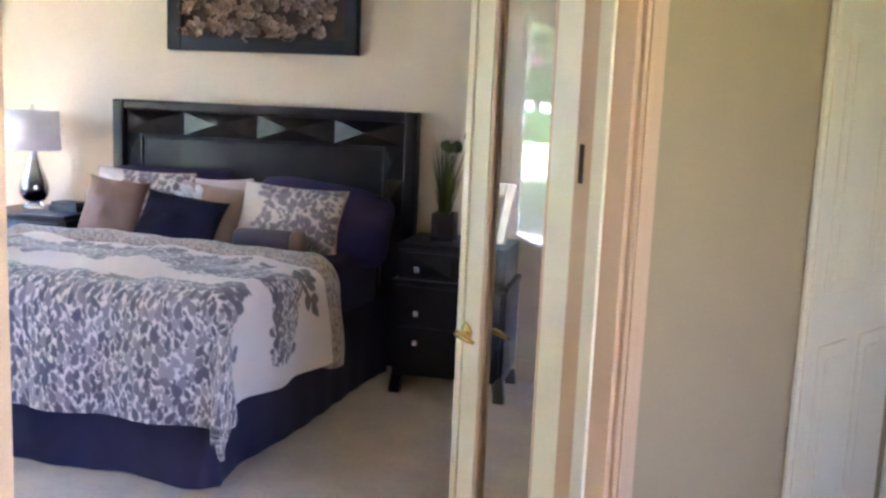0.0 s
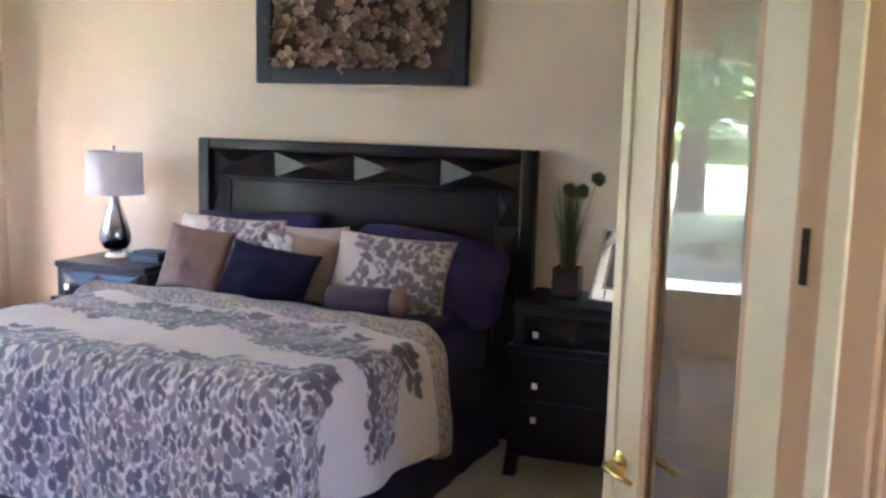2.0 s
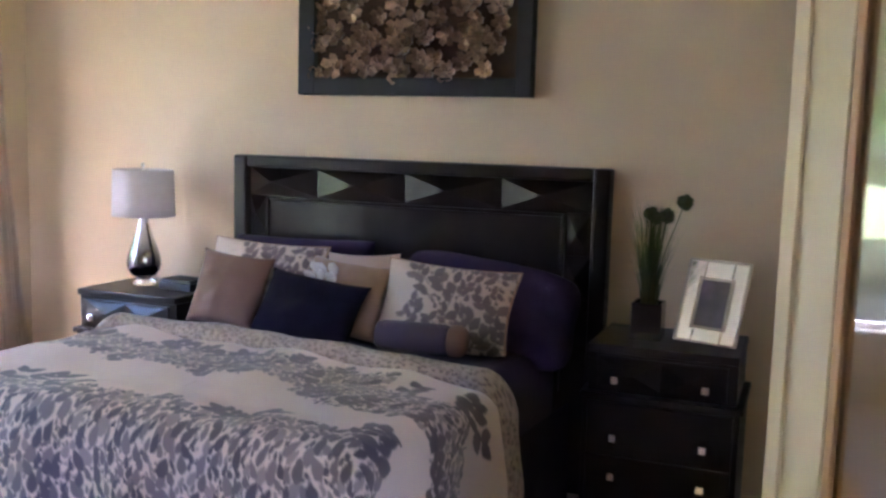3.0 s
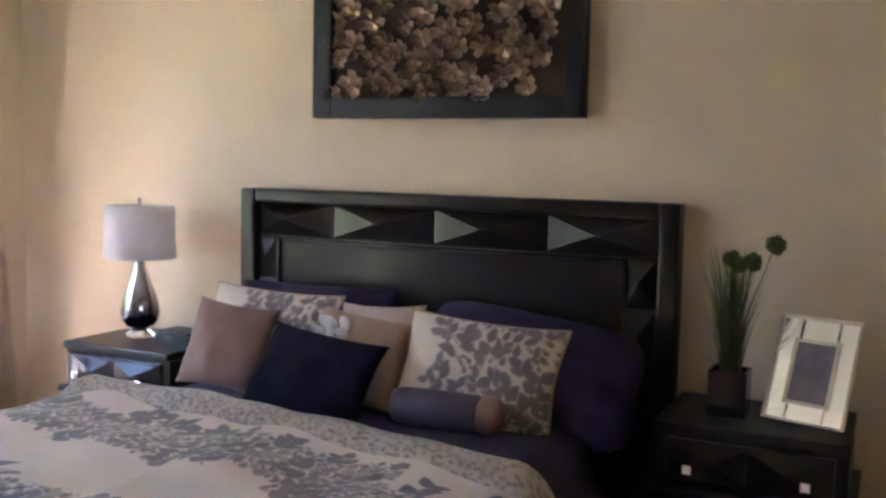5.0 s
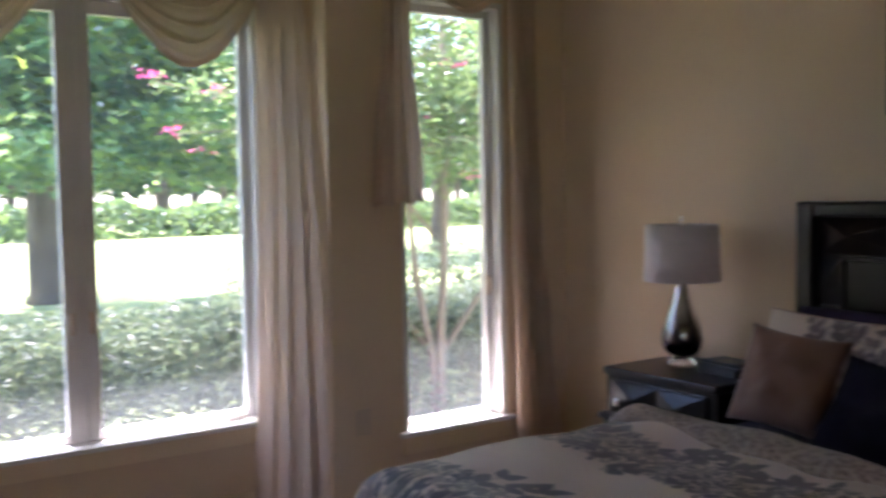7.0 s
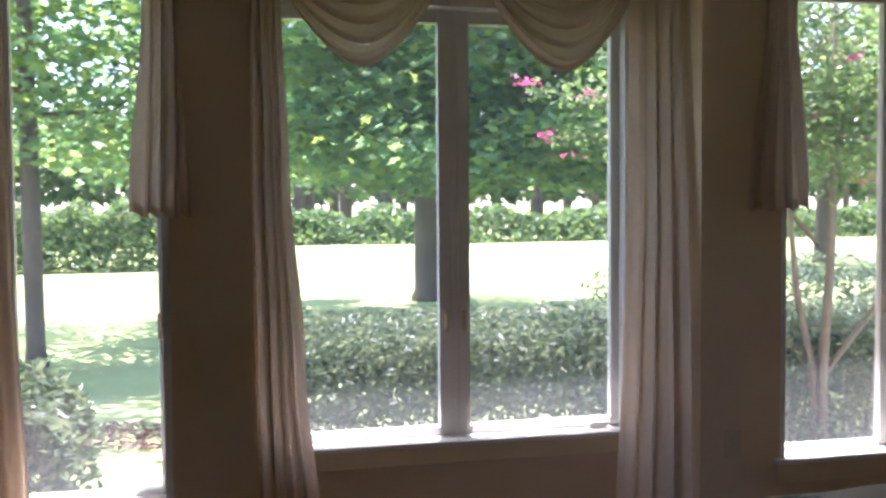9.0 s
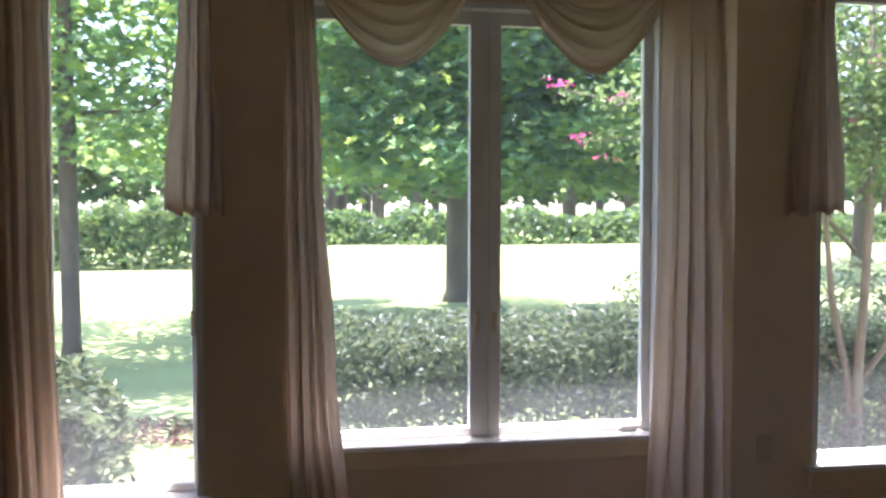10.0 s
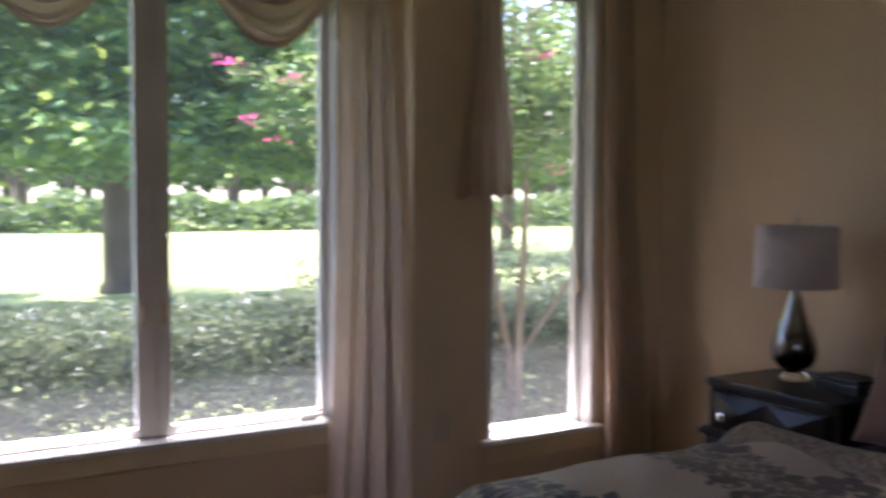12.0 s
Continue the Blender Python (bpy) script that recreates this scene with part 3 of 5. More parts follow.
fold_panel("curtain", -0.50, ((2.74, -3.205, -3.085), (1.73, -3.205, -3.050), (0.9, -3.205, -2.995), (0.015, -3.205, -2.915)), 4.3, 0.030, 3, "floor-length ivory sheer curtain beside the wide window")
fold_panel("curtain", -0.50, ((2.74, -1.475, -1.420), (1.73, -1.490, -1.420), (0.9, -1.515, -1.420), (0.015, -1.545, -1.415)), 3.6, 0.034, 5, "floor-length ivory sheer curtain flaring toward the floor", slant=(0.36, 0.10))
fold_panel("curtain", 0.075, ((2.74, -0.415, -0.265), (1.6, -0.415, -0.235), (0.9, -0.415, -0.18), (0.015, -0.415, -0.10)), 5, 0.030, 8, "floor-length ivory sheer curtain beside the narrow corner window")
fold_panel("curtain", 0.075, ((2.74, -4.50, -4.060), (1.5, -4.50, -4.040), (0.015, -4.50, -3.99)), 8, 0.032, 12, "wide floor-length ivory sheer curtain in shade")
fold_panel("scarf_tail", 0.060, ((2.74, -3.590, -3.500), (2.32, -3.598, -3.480), (1.545, -3.652, -3.452)), 3.4, 0.020, 21, "short ivory scarf tail hanging beside a narrow window")
fold_panel("scarf_tail", 0.060, ((2.74, -1.095, -1.000), (2.42, -1.130, -0.985), (1.548, -1.195, -0.908)), 3.4, 0.022, 25, "short ivory scarf tail hanging beside the corner window")


def swag(x0, ya, yb, z_top, z_low, seed, label):
    """A scarf swag: nested folds hanging between two places on the rod."""
    rnd = random.Random(seed)
    p0 = rnd.uniform(0, 6.28)

    def fn(u, v):
        s = math.sin(math.pi * u)
        inset = 0.10 * (1 - v)
        y = ya + (yb - ya) * (inset + (1 - 2 * inset) * u) + 0.010 * math.sin(9 * u + 5 * v)
        d = (0.10 + 0.90 * v) * (z_top - z_low)
        z = z_top - d * (s ** 0.80) - 0.012 * math.sin(2 * math.pi * 6.5 * v + p0 + 1.5 * math.sin(3 * u)) * s
        depth = 0.7 + 0.9 * noise.noise(Vector((u * 1.5, v * 4.0, seed)))
        x = x0 + 0.045 * s + (0.040 * depth * math.sin(2 * math.pi * 5.5 * v + p0 + 1.6 * u) + 0.012 * math.sin(2 * math.pi * 12 * v + 4 * u)) * (0.25 + 0.75 * s)
        return (x, y, z)

    ob = part("scarf_swag", grid(48, 90, fn), M_SHEER, smooth=True)

    def edge(u, v):
        x, y, z = fn(u, 0.955 + 0.045 * v)
        return (x + 0.003, y, z - 0.002)

    part("hem", grid(48, 4, edge), M_SHEER, ob, "doubled stitched hem", smooth=True)
    return tagged(ob, label, "curtain swag", "scarf swags")


swag(-0.53, -3.16, -2.31, 2.74, 2.175, 1, "ivory sheer scarf swag draped in nested folds over wide window")
swag(-0.53, -2.235, -1.385, 2.74, 2.180, 4, "ivory sheer scarf swag with soft folds and shaded hem")
swag(0.075, -1.03, -0.36, 2.74, 2.43, 7, "small ivory scarf swag over the corner window")
swag(0.075, -4.20, -3.52, 2.74, 2.45, 9, "small ivory scarf swag over the shaded narrow window")
for x, a, b in ((-0.53, A0 + 0.005, A1 - 0.005), (0.075, -1.20, -0.08), (0.075, -4.55, -3.40)):
    rod = thing("curtain_rod", "thin dark curtain rod above the window", "curtain rod", (x, (a + b) / 2, 2.745), group="curtain rods")
    h = (b - a) / 2
    rb = bmesh.new()
    tube(rb, [Vector((0, -h, 0)), Vector((0, h, 0))], [0.011, 0.011], 12)
    part("rod", rb, M_BRONZE, rod)
    if x > 0:
        for yy in (-h + 0.04, h - 0.04):
            part("bracket", box_bm(-0.075, yy - 0.01, -0.012, 0.0, yy + 0.01, 0.012, bevel=0.003), M_BRONZE, rod)

out = thing("wall_outlet", "ivory outlet plate low on window wall", "outlet", (0.0, -1.235, 0.555))
part("plate", box_bm(0.0005, -0.038, -0.06, 0.007, 0.038, 0.06, bevel=0.003), M_IVORY, out)
for zz in (-0.025, 0.025):
    part("socket", box_bm(0.0072, -0.016, zz - 0.014, 0.0095, 0.016, zz + 0.014, bevel=0.002), M_IVORY, out)

# ---- bed ----
HX0, HX1, HZ = 1.451, 3.388, 1.530
BX0, BX1, BX1F, BY1 = 1.47, 3.25, 3.06, -1.98
bed = thing("bed", "dark espresso bed with faceted headboard and plum skirt", "bed", (2.4, -1.0, 0))
bed_inv = Matrix.Translation((-2.4, 1.0, 0))


def bed_part(name, bm, material, label="", smooth=False, parent=None):
    bmesh.ops.transform(bm, verts=bm.verts, matrix=bed_inv)
    return part(name, bm, material, parent or bed, label, smooth)


hbm = box_bm(HX0 + 0.02, -0.055, 0.02, HX1 - 0.02, -0.004, HZ - 0.02)
headboard = bed_part("headboard", hbm, M_ESPRESSO, "glossy espresso headboard with faceted border")
fr = bmesh.new()
for x0, z0, x1, z1 in ((HX0, 0, HX0 + 0.075, HZ), (HX1 - 0.075, 0, HX1, HZ), (HX0 + 0.076, HZ - 0.060, HX1 - 0.076, HZ)):
    bx(fr, x0, -0.098, z0, x1, -0.002, z1, bevel=0.012)
bed_part("outer_frame", fr, M_ESPRESSO, parent=headboard)


def facet(x0, z0, x1, z1, ax, az, y, h):
    """A low four-sided pyramid standing out of the board."""
    bm = bmesh.new()
    c = [bm.verts.new((x, y, z)) for x, z in ((x0, z0), (x1, z0), (x1, z1), (x0, z1))]
    k = [bm.verts.new((x, y + 0.01, z)) for x, z in ((x0, z0), (x1, z0), (x1, z1), (x0, z1))]
    a = bm.verts.new((x0 + (x1 - x0) * ax, y - h, z0 + (z1 - z0) * az))
    for i in range(4):
        bm.faces.new((c[i], c[(i + 1) % 4], a))
        bm.faces.new((c[i], k[i], k[(i + 1) % 4], c[(i + 1) % 4]))
    bmesh.ops.recalc_face_normals(bm, faces=bm.faces)
    return bm


xs = (1.530, 1.915, 2.391, 2.878, 3.308)
for i in range(4):
    bed_part("facet", facet(xs[i] + 0.002, 1.330, xs[i + 1] - 0.002, 1.468, 0.46 if i else 0.36, 0.5, -0.058, 0.042), M_ESPRESSO, parent=headboard)
for x0, x1, ax in ((1.530, 1.628, 0.5), (3.190, 3.308, 0.45)):
    for z0, z1 in ((1.135, 1.327), (0.93, 1.132), (0.72, 0.927)):
        bed_part("facet", facet(x0, z0, x1, z1, ax, 0.5, -0.058, 0.030), M_ESPRESSO, parent=headboard)
pan = box_bm(1.650, -0.068, 0.5, 3.170, -0.056, 1.305, bevel=0.004)
bed_part("inner_panel", pan, M_ESPRESSO, parent=headboard)
trimb = bmesh.new()
bx(trimb, 1.632, -0.080, 0.5, 1.648, -0.056, 1.322, bevel=0.004)
bx(trimb, 3.172, -0.080, 0.5, 3.188, -0.056, 1.322, bevel=0.004)
bx(trimb, 1.649, -0.080, 1.307, 3.171, -0.056, 1.322, bevel=0.004)
bed_part("panel_moulding", trimb, M_ESPRESSO, parent=headboard)
mt = bmesh.new()
bx(mt, 1.50, -1.93, 0.36, 3.20, -0.10, 0.745, bevel=0.07)
for v in mt.verts:
    v.co.x -= 0.16 * max(0, (v.co.x - 2.4) / 0.8) * max(0, -v.co.y) / 1.95
bed_part("mattress", mt, M_PURPLE, "mattress under plum sheets", smooth=True)
bed_part("bed_rail", box_bm(1.52, -1.90, 0.16, 3.02, -0.10, 0.35), M_ESPRESSO)


def skirt_pt(s):
    """Plan of the skirt: down the far side, along the foot, back up the near side, s from 0 to 1."""
    pts = (Vector((BX0 + 0.03, -0.12)), Vector((BX0 + 0.03, BY1)), Vector((BX1F, BY1)), Vector((BX1, -0.12)))
    lens = [(b - a).length for a, b in zip(pts, pts[1:])]
    d = s * sum(lens)
    for a, b, l in zip(pts, pts[1:], lens):
        if d <= l:
            n = (b - a).normalized()
            return a + (b - a) * (d / l), Vector((n.y, -n.x))
        d -= l
    return pts[-1], Vector((1, 0))


def skirt(u, v):
    p, n = skirt_pt(min(u, 0.99999))
    w = 0.004 * math.sin(u * 151) * v + 0.013 * math.sin(u * 39 + 1 + 2 * math.sin(u * 11)) * v + 0.045 * v * v * math.exp(-((u - 0.634) * 28) ** 2)
    p = p + n * (w + 0.012 * v)
    return (p.x, p.y, 0.47 - 0.462 * v)


bed_part("bed_skirt", grid(420, 10, skirt), M_SKIRT, "floor-length dark plum cotton skirt", smooth=True)


# ---- comforter ----
def over(d, r=0.085):
    """How far out and down cloth lies that goes d past an edge."""
    if d <= 0:
        return d, 0.0
    q = r * math.pi / 2
    if d < q:
        return r * math.sin(d / r), r * (1 - math.cos(d / r))
    return r + 0.07 * (d - q), r + (d - q)


CX0, CX1, CY0, CY1, CZ = 1.50, 3.20, -0.93, -1.97, 0.800
HANG_S, HANG_F = 0.485, 0.56


def askew(s):
    """How far the turned-back end lies towards the foot; more on the near side."""
    return 0.09 + 0.22 * min(1.0, max(0.0, s / (CX1 - CX0))) ** 1.6


def comforter(u, v):
    s = -HANG_S + (CX1 - CX0 + 2 * HANG_S) * u
    t = (CY0 - CY1 + HANG_F) * v
    ox, dx = over(s - (CX1 - CX0)) if s > (CX1 - CX0) / 2 else over(-s)
    oy, dy = over(t - (CY0 - CY1))
    taper = 0.13 * max(0.0, min(t, 1.1)) / 1.05
    x = (CX1 - taper * min(1, max(0, (s - 0.6) / 1.0)) + (ox if s > CX1 - CX0 else s - (CX1 - CX0))) if s > (CX1 - CX0) / 2 else (CX0 - ox if s < 0 else CX0 + s)
    y = CY1 - oy if t > CY0 - CY1 else CY0 - t - askew(s) * (1 - t / (CY0 - CY1))
    drop = (dx ** 2 + dy ** 2) ** 0.5
    drop = min(drop, 0.61 + 0.03 * math.sin(17 * u + 5 * v))
    hang = min(1.0, max(dx, dy) / 0.25)
    puff = 0.016 * math.sin(math.pi * s / 0.42 + 0.4) ** 2 * math.sin(math.pi * t / 0.42 + 0.9) ** 2
    nz = noise.noise(Vector((s * 2.3, t * 2.3, 0.3))) * 0.022 + noise.noise(Vector((s * 7, t * 7, 2.0))) * 0.007
    z = CZ - drop + (puff + nz) * (1 - 0.7 * hang)
    fold_f = 0.022 * math.sin(s * 13 + 1.2) * min(1, dy / 0.3)
    fold_s = 0.020 * math.sin(t * 11 + 0.4) * min(1, dx / 0.3)
    y -= fold_f + 0.05 * min(1, dx * dy * 10)
    x += (fold_s + 0.03 * min(1, dx * dy * 10)) * (1 if s > 0.8 else -1)
    return (x, y, max(z, 0.05))


NU, NV = 480, 340
CW, CH = CX1 - CX0 + 2 * HANG_S, CY0 - CY1 + HANG_F


def print_density(s, t):
    """How thick the leaves lie: a band across the middle that runs down the near side, and the whole foot."""
    wob = 0.32 * noise.noise(Vector((s * 3.1, t * 3.1, 5.0)))
    mid = 1 - abs(t - 0.33 - 0.05 * math.sin(2.6 * s)) / 0.20 if s < 1.45 else -1
    col = 1 - abs(t - 0.44 - 0.22 * (s - 1.35)) / 0.20 if 1.2 < s < 2.08 else -1
    top = 0.90 if s < 1.6 else 0.90 + 0.5 * (s - 1.6)
    foot = (t - top) / 0.14
    return max(min(mid, 1), min(col, 1), min(foot, 1.0)) + wob, foot > 0


cp = LeafPrint(CW, CH, 0.0047, 5)


def sky_sheen_blue(s, foot):
    """Bluish sky sheen put into the ink: blue-violet far side and foot, plum near side."""
    return min(1.0, max(0.0, (0.95 if foot else 0.45) - 0.42 * max(0.0, s - 0.5) + cp.rnd.uniform(-0.15, 0.15)))


for k in range(300):
    s0, t0 = cp.rnd.uniform(0, CW), cp.rnd.uniform(0.05, CH)
    dens, foot = print_density(s0 - HANG_S, t0)
    if 0.02 < dens < 0.55:
        cp.sprig(s0, t0, -math.pi / 2 + cp.rnd.uniform(-1.0, 1.0), cp.rnd.choice((2, 3, 3)), cp.rnd.uniform(0.060, 0.092), sky_sheen_blue(s0 - HANG_S, foot))
for k in range(42000):
    s0, t0 = cp.rnd.uniform(0, CW), cp.rnd.uniform(0, CH)
    dens, foot = print_density(s0 - HANG_S, t0)
    if dens < 0.15 or cp.rnd.random() > dens * 2.2:
        continue
    ln = cp.rnd.uniform(0.046, 0.074) if k < 3000 else (cp.rnd.uniform(0.028, 0.050) if k < 16000 else cp.rnd.uniform(0.014, 0.026))
    cp.leaf(s0, t0, ln, ln * cp.rnd.uniform(0.42, 0.66), -math.pi / 2 + cp.rnd.uniform(-0.7, 0.7), cp.rnd.random(), sky_sheen_blue(s0 - HANG_S, foot), 0.26, cp.rnd.choice((1.0, 1.0, 0.9, 0.8, 0.66)))
cv = part("comforter", grid(NU, NV, comforter), M_PRINT, smooth=True)
lay_print(cv, [cp.at(CW * i / NU, CH * j / NV) for i in range(NU + 1) for j in range(NV + 1)])
tagged(cv, "off-white comforter printed with purple leaves, draped over bed", "comforter")
sd = cv.modifiers.new("thickness", "SOLIDIFY")
sd.thickness, sd.offset = 0.018, -1


def cuff(u, v):
    s = -0.30 + (CX1 - CX0 + 0.30 + 0.52) * u
    ox, dx = over(s - (CX1 - CX0)) if s > (CX1 - CX0) / 2 else over(-s)
    x = CX1 + ox if s > CX1 - CX0 else (CX0 - ox if s < 0 else CX0 + s)
    a = 2 * math.pi * v
    w, h = 0.078 + 0.014 * noise.noise(Vector((s * 4, 0, 1))), 0.050 + 0.014 * noise.noise(Vector((s * 5, 3, 1)))
    up = min(1, dx / 0.10)
    y = -0.93 - askew(s) + 0.025 * math.sin(s * 1.4) + w * math.cos(a) + 0.06 * dx
    off = h * math.sin(a)
    return (x + off * up * (1 if s > 0.8 else -1), y, CZ + 0.016 - dx + off * (1 - up) + 0.012 * noise.noise(Vector((s * 3, 1, 7))))


fc = part("cuff", grid(420, 90, cuff), M_BACKP, cv, "turned-back edge in small taupe print", smooth=True)
kp = LeafPrint(2.48, 0.50, 0.005, 8)
for k in range(9000):
    ln = kp.rnd.uniform(0.016, 0.030)
    kp.leaf(kp.rnd.uniform(0, 2.48), kp.rnd.uniform(0, 0.5), ln, ln * 0.62, kp.rnd.uniform(0, 6.28), kp.rnd.random(), kp.rnd.choice((0, 0, 0, 0.9)), 0.05)
lay_print(fc, [kp.at(2.48 * i / 420, 0.5 * j / 90) for i in range(421) for j in range(91)])
fc.matrix_parent_inverse = cv.matrix_world.inverted()


# ---- pillows ----
def pillow(name, w, h, t, material, at, lean, ry, rz, label, seed, droop=0.0, group="bed pillows", soft_corner=0.0):
    off = seed * 3.7

    def fn(sign):
        def f(u, v):
            a, b = 2 * u - 1, 2 * v - 1
            pinch = 1 - 0.085 * (1 - abs(a) ** 2.2) * abs(b) ** 6
            x = a * w / 2 * (1 - 0.07 * (1 - b * b) * abs(a) ** 6 + 0.02 * abs(a * b))
            y = b * h / 2 * pinch
            x *= 1 - soft_corner * b ** 4
            y *= 1 - soft_corner * a ** 4
            body = max(0.0, (1 - abs(a) ** 3.0)) ** 0.55 * max(0.0, (1 - abs(b) ** 3.0)) ** 0.55
            wr = noise.noise(Vector((a * 2.1 + off, b * 2.1, sign))) * 0.022 + noise.noise(Vector((a * 6 + off, b * 5, sign * 2))) * 0.006
            fold = 0.0 if not soft_corner else 0.036 * math.sin(9 * a + 5 * b + 4 * noise.noise(Vector((a * 1.7, b * 1.7, off)))) * noise.noise(Vector((a * 1.3 + off, b * 2.0, 4.0)))
            z = sign * (t / 2 * body + (wr + fold) * body)
            y -= droop * (a * 0.5 + 0.5) ** 2 * (0.4 + 0.6 * (b * 0.5 + 0.5))
            return (x, y, z)
        return f

    fine = 4 if name == "pillow_sham" else 1
    bm = grid(30 * fine, 22 * fine, fn(1))
    b2 = grid(30, 22, fn(-1))
    bmesh.ops.reverse_faces(b2, faces=b2.faces)
    add_bm(bm, b2)
    bmesh.ops.remove_doubles(bm, verts=bm.verts, dist=0.0005)
    ob = part(name, bm, material, smooth=True)
    ob.matrix_world = Matrix.Translation(at) @ Euler((0, 0, radians(rz))).to_matrix().to_4x4() @ pose(0, 0, 0, lean, 0, 0) @ Euler((0, 0, radians(ry))).to_matrix().to_4x4()
    if name == "pillow_sham":
        lp = LeafPrint(w, h, 0.0055, seed)
        for k in range(26):
            lp.sprig(w * lp.rnd.uniform(0.30, 1.0), h * lp.rnd.uniform(0.0, 1.0) ** 0.7, lp.rnd.uniform(1.3, 2.9), 3, lp.rnd.uniform(0.046, 0.066), 0.2)
        for k in range(900):
            px, py = w * lp.rnd.uniform(0.35, 1.0), h * lp.rnd.uniform(0.0, 1.0)
            ln = lp.rnd.uniform(0.018, 0.045)
            if px / w + 0.35 * py / h > 0.62:
                lp.leaf(px, py, ln, ln * 0.55, lp.rnd.uniform(0.9, 3.0), lp.rnd.random(), lp.rnd.uniform(0, 0.4), 0.06)
        lay_print(ob, [lp.at(v.co.x + w / 2, v.co.y + h / 2) for v in ob.data.vertices])
        rim = [(i / 20, 0) for i in range(20)] + [(1, i / 14) for i in range(14)] + [(1 - i / 20, 1) for i in range(20)] + [(0, 1 - i / 14) for i in range(15)]
        pb = bmesh.new()
        tube(pb, [Vector(fn(1)(u, v)) for u, v in rim], [0.006] * len(rim), 6)
        part("piping", pb, M_TAN, ob, "taupe corded edge", smooth=True)
    return tagged(ob, label, "pillow", group)


pillow("pillow", 0.80, 0.46, 0.20, M_PURPLE, (1.90, -0.215, 0.930), 72, 1, 0, "plum cotton sleeping pillow propped against the headboard", 1, soft_corner=0.06)
pillow("pillow", 0.90, 0.50, 0.30, M_PURPLE, (2.885, -0.260, 0.900), 68, -3, 0, "plum cotton sleeping pillow slumping beside the patterned sham", 2, 0.05, soft_corner=0.16)
pillow("pillow_sham", 0.64, 0.41, 0.17, M_SHAMP, (1.795, -0.370, 0.935), 68, -1, -3, "off-white pillow sham with purple leaf print", 3)
pillow("pillow_sham", 0.60, 0.41, 0.17, M_SHAMP, (2.768, -0.450, 0.905), 66, -3, 3, "off-white pillow sham with large leaf print at its edge", 4)
pillow("throw_pillow", 0.36, 0.34, 0.14, M_BLUSH, (2.315, -0.375, 0.950), 68, 3, 0, "pale blush cotton throw pillow tucked behind others", 5)
pillow("throw_pillow", 0.40, 0.36, 0.15, M_TAN, (2.285, -0.470, 0.915), 64, -6, 6, "tan satin throw pillow with a white ruffle", 6)
pillow("throw_pillow", 0.345, 0.36, 0.15, M_MAUVE, (1.718, -0.520, 0.915), 66, -7, 14, "mauve taupe satin throw pillow", 7)
pillow("throw_pillow", 0.49, 0.35, 0.13, M_NAVY, (2.195, -0.640, 0.872), 56, -7, 3, "dark indigo velvet oblong throw pillow", 8)
ruf = bmesh.new()
for k in range(9):
    r = random.Random(40 + k)
    bmesh.ops.create_icosphere(ruf, subdivisions=2, radius=0.030, matrix=pose(2.145 + 0.05 * (k % 3) + r.uniform(-.01, .01), -0.530 + 0.012 * (k // 3), 0.985 + 0.033 * (k // 3), r.uniform(0, 90), r.uniform(0, 90), 0) @ Matrix.Diagonal((1.1, 0.5, 0.9, 1)))
for v in ruf.verts:
    v.co += v.normal * 0.008 * noise.noise(v.co * 60)
tagged(part("fabric_flower", ruf, mat("white_ruffle", (0.66, 0.60, 0.60), 0.8, noise_scale=30, amount=0.1, bump=0.4, bump_scale=90), smooth=True), "white ruffled fabric flower on the tan pillow", "fabric flower")
bol = thing("bolster", "plum bolster pillow with tan gathered end", "pillow", (2.700, -0.625, 0.810), rz=3)
bolb = lathe([(0.02, -0.17), (0.055, -0.165), (0.064, -0.14), (0.066, 0.0), (0.064, 0.14), (0.058, 0.155)], 28)
bmesh.ops.transform(bolb, verts=bolb.verts, matrix=pose(0, 0, 0, 0, 90, 0))
part("body", bolb, M_BOLSTER, bol, smooth=True)
bole = lathe([(0.058, 0.155), (0.065, 0.165), (0.064, 0.205), (0.052, 0.225), (0.02, 0.232)], 28)
for v in bole.verts:
    v.co.x *= 1 + 0.05 * math.sin(9 * math.atan2(v.co.y, v.co.x))
bmesh.ops.transform(bole, verts=bole.verts, matrix=pose(0, 0, 0, 0, 90, 0))
part("end_cap", bole, M_MAUVE, bol, "tan satin end", smooth=True)


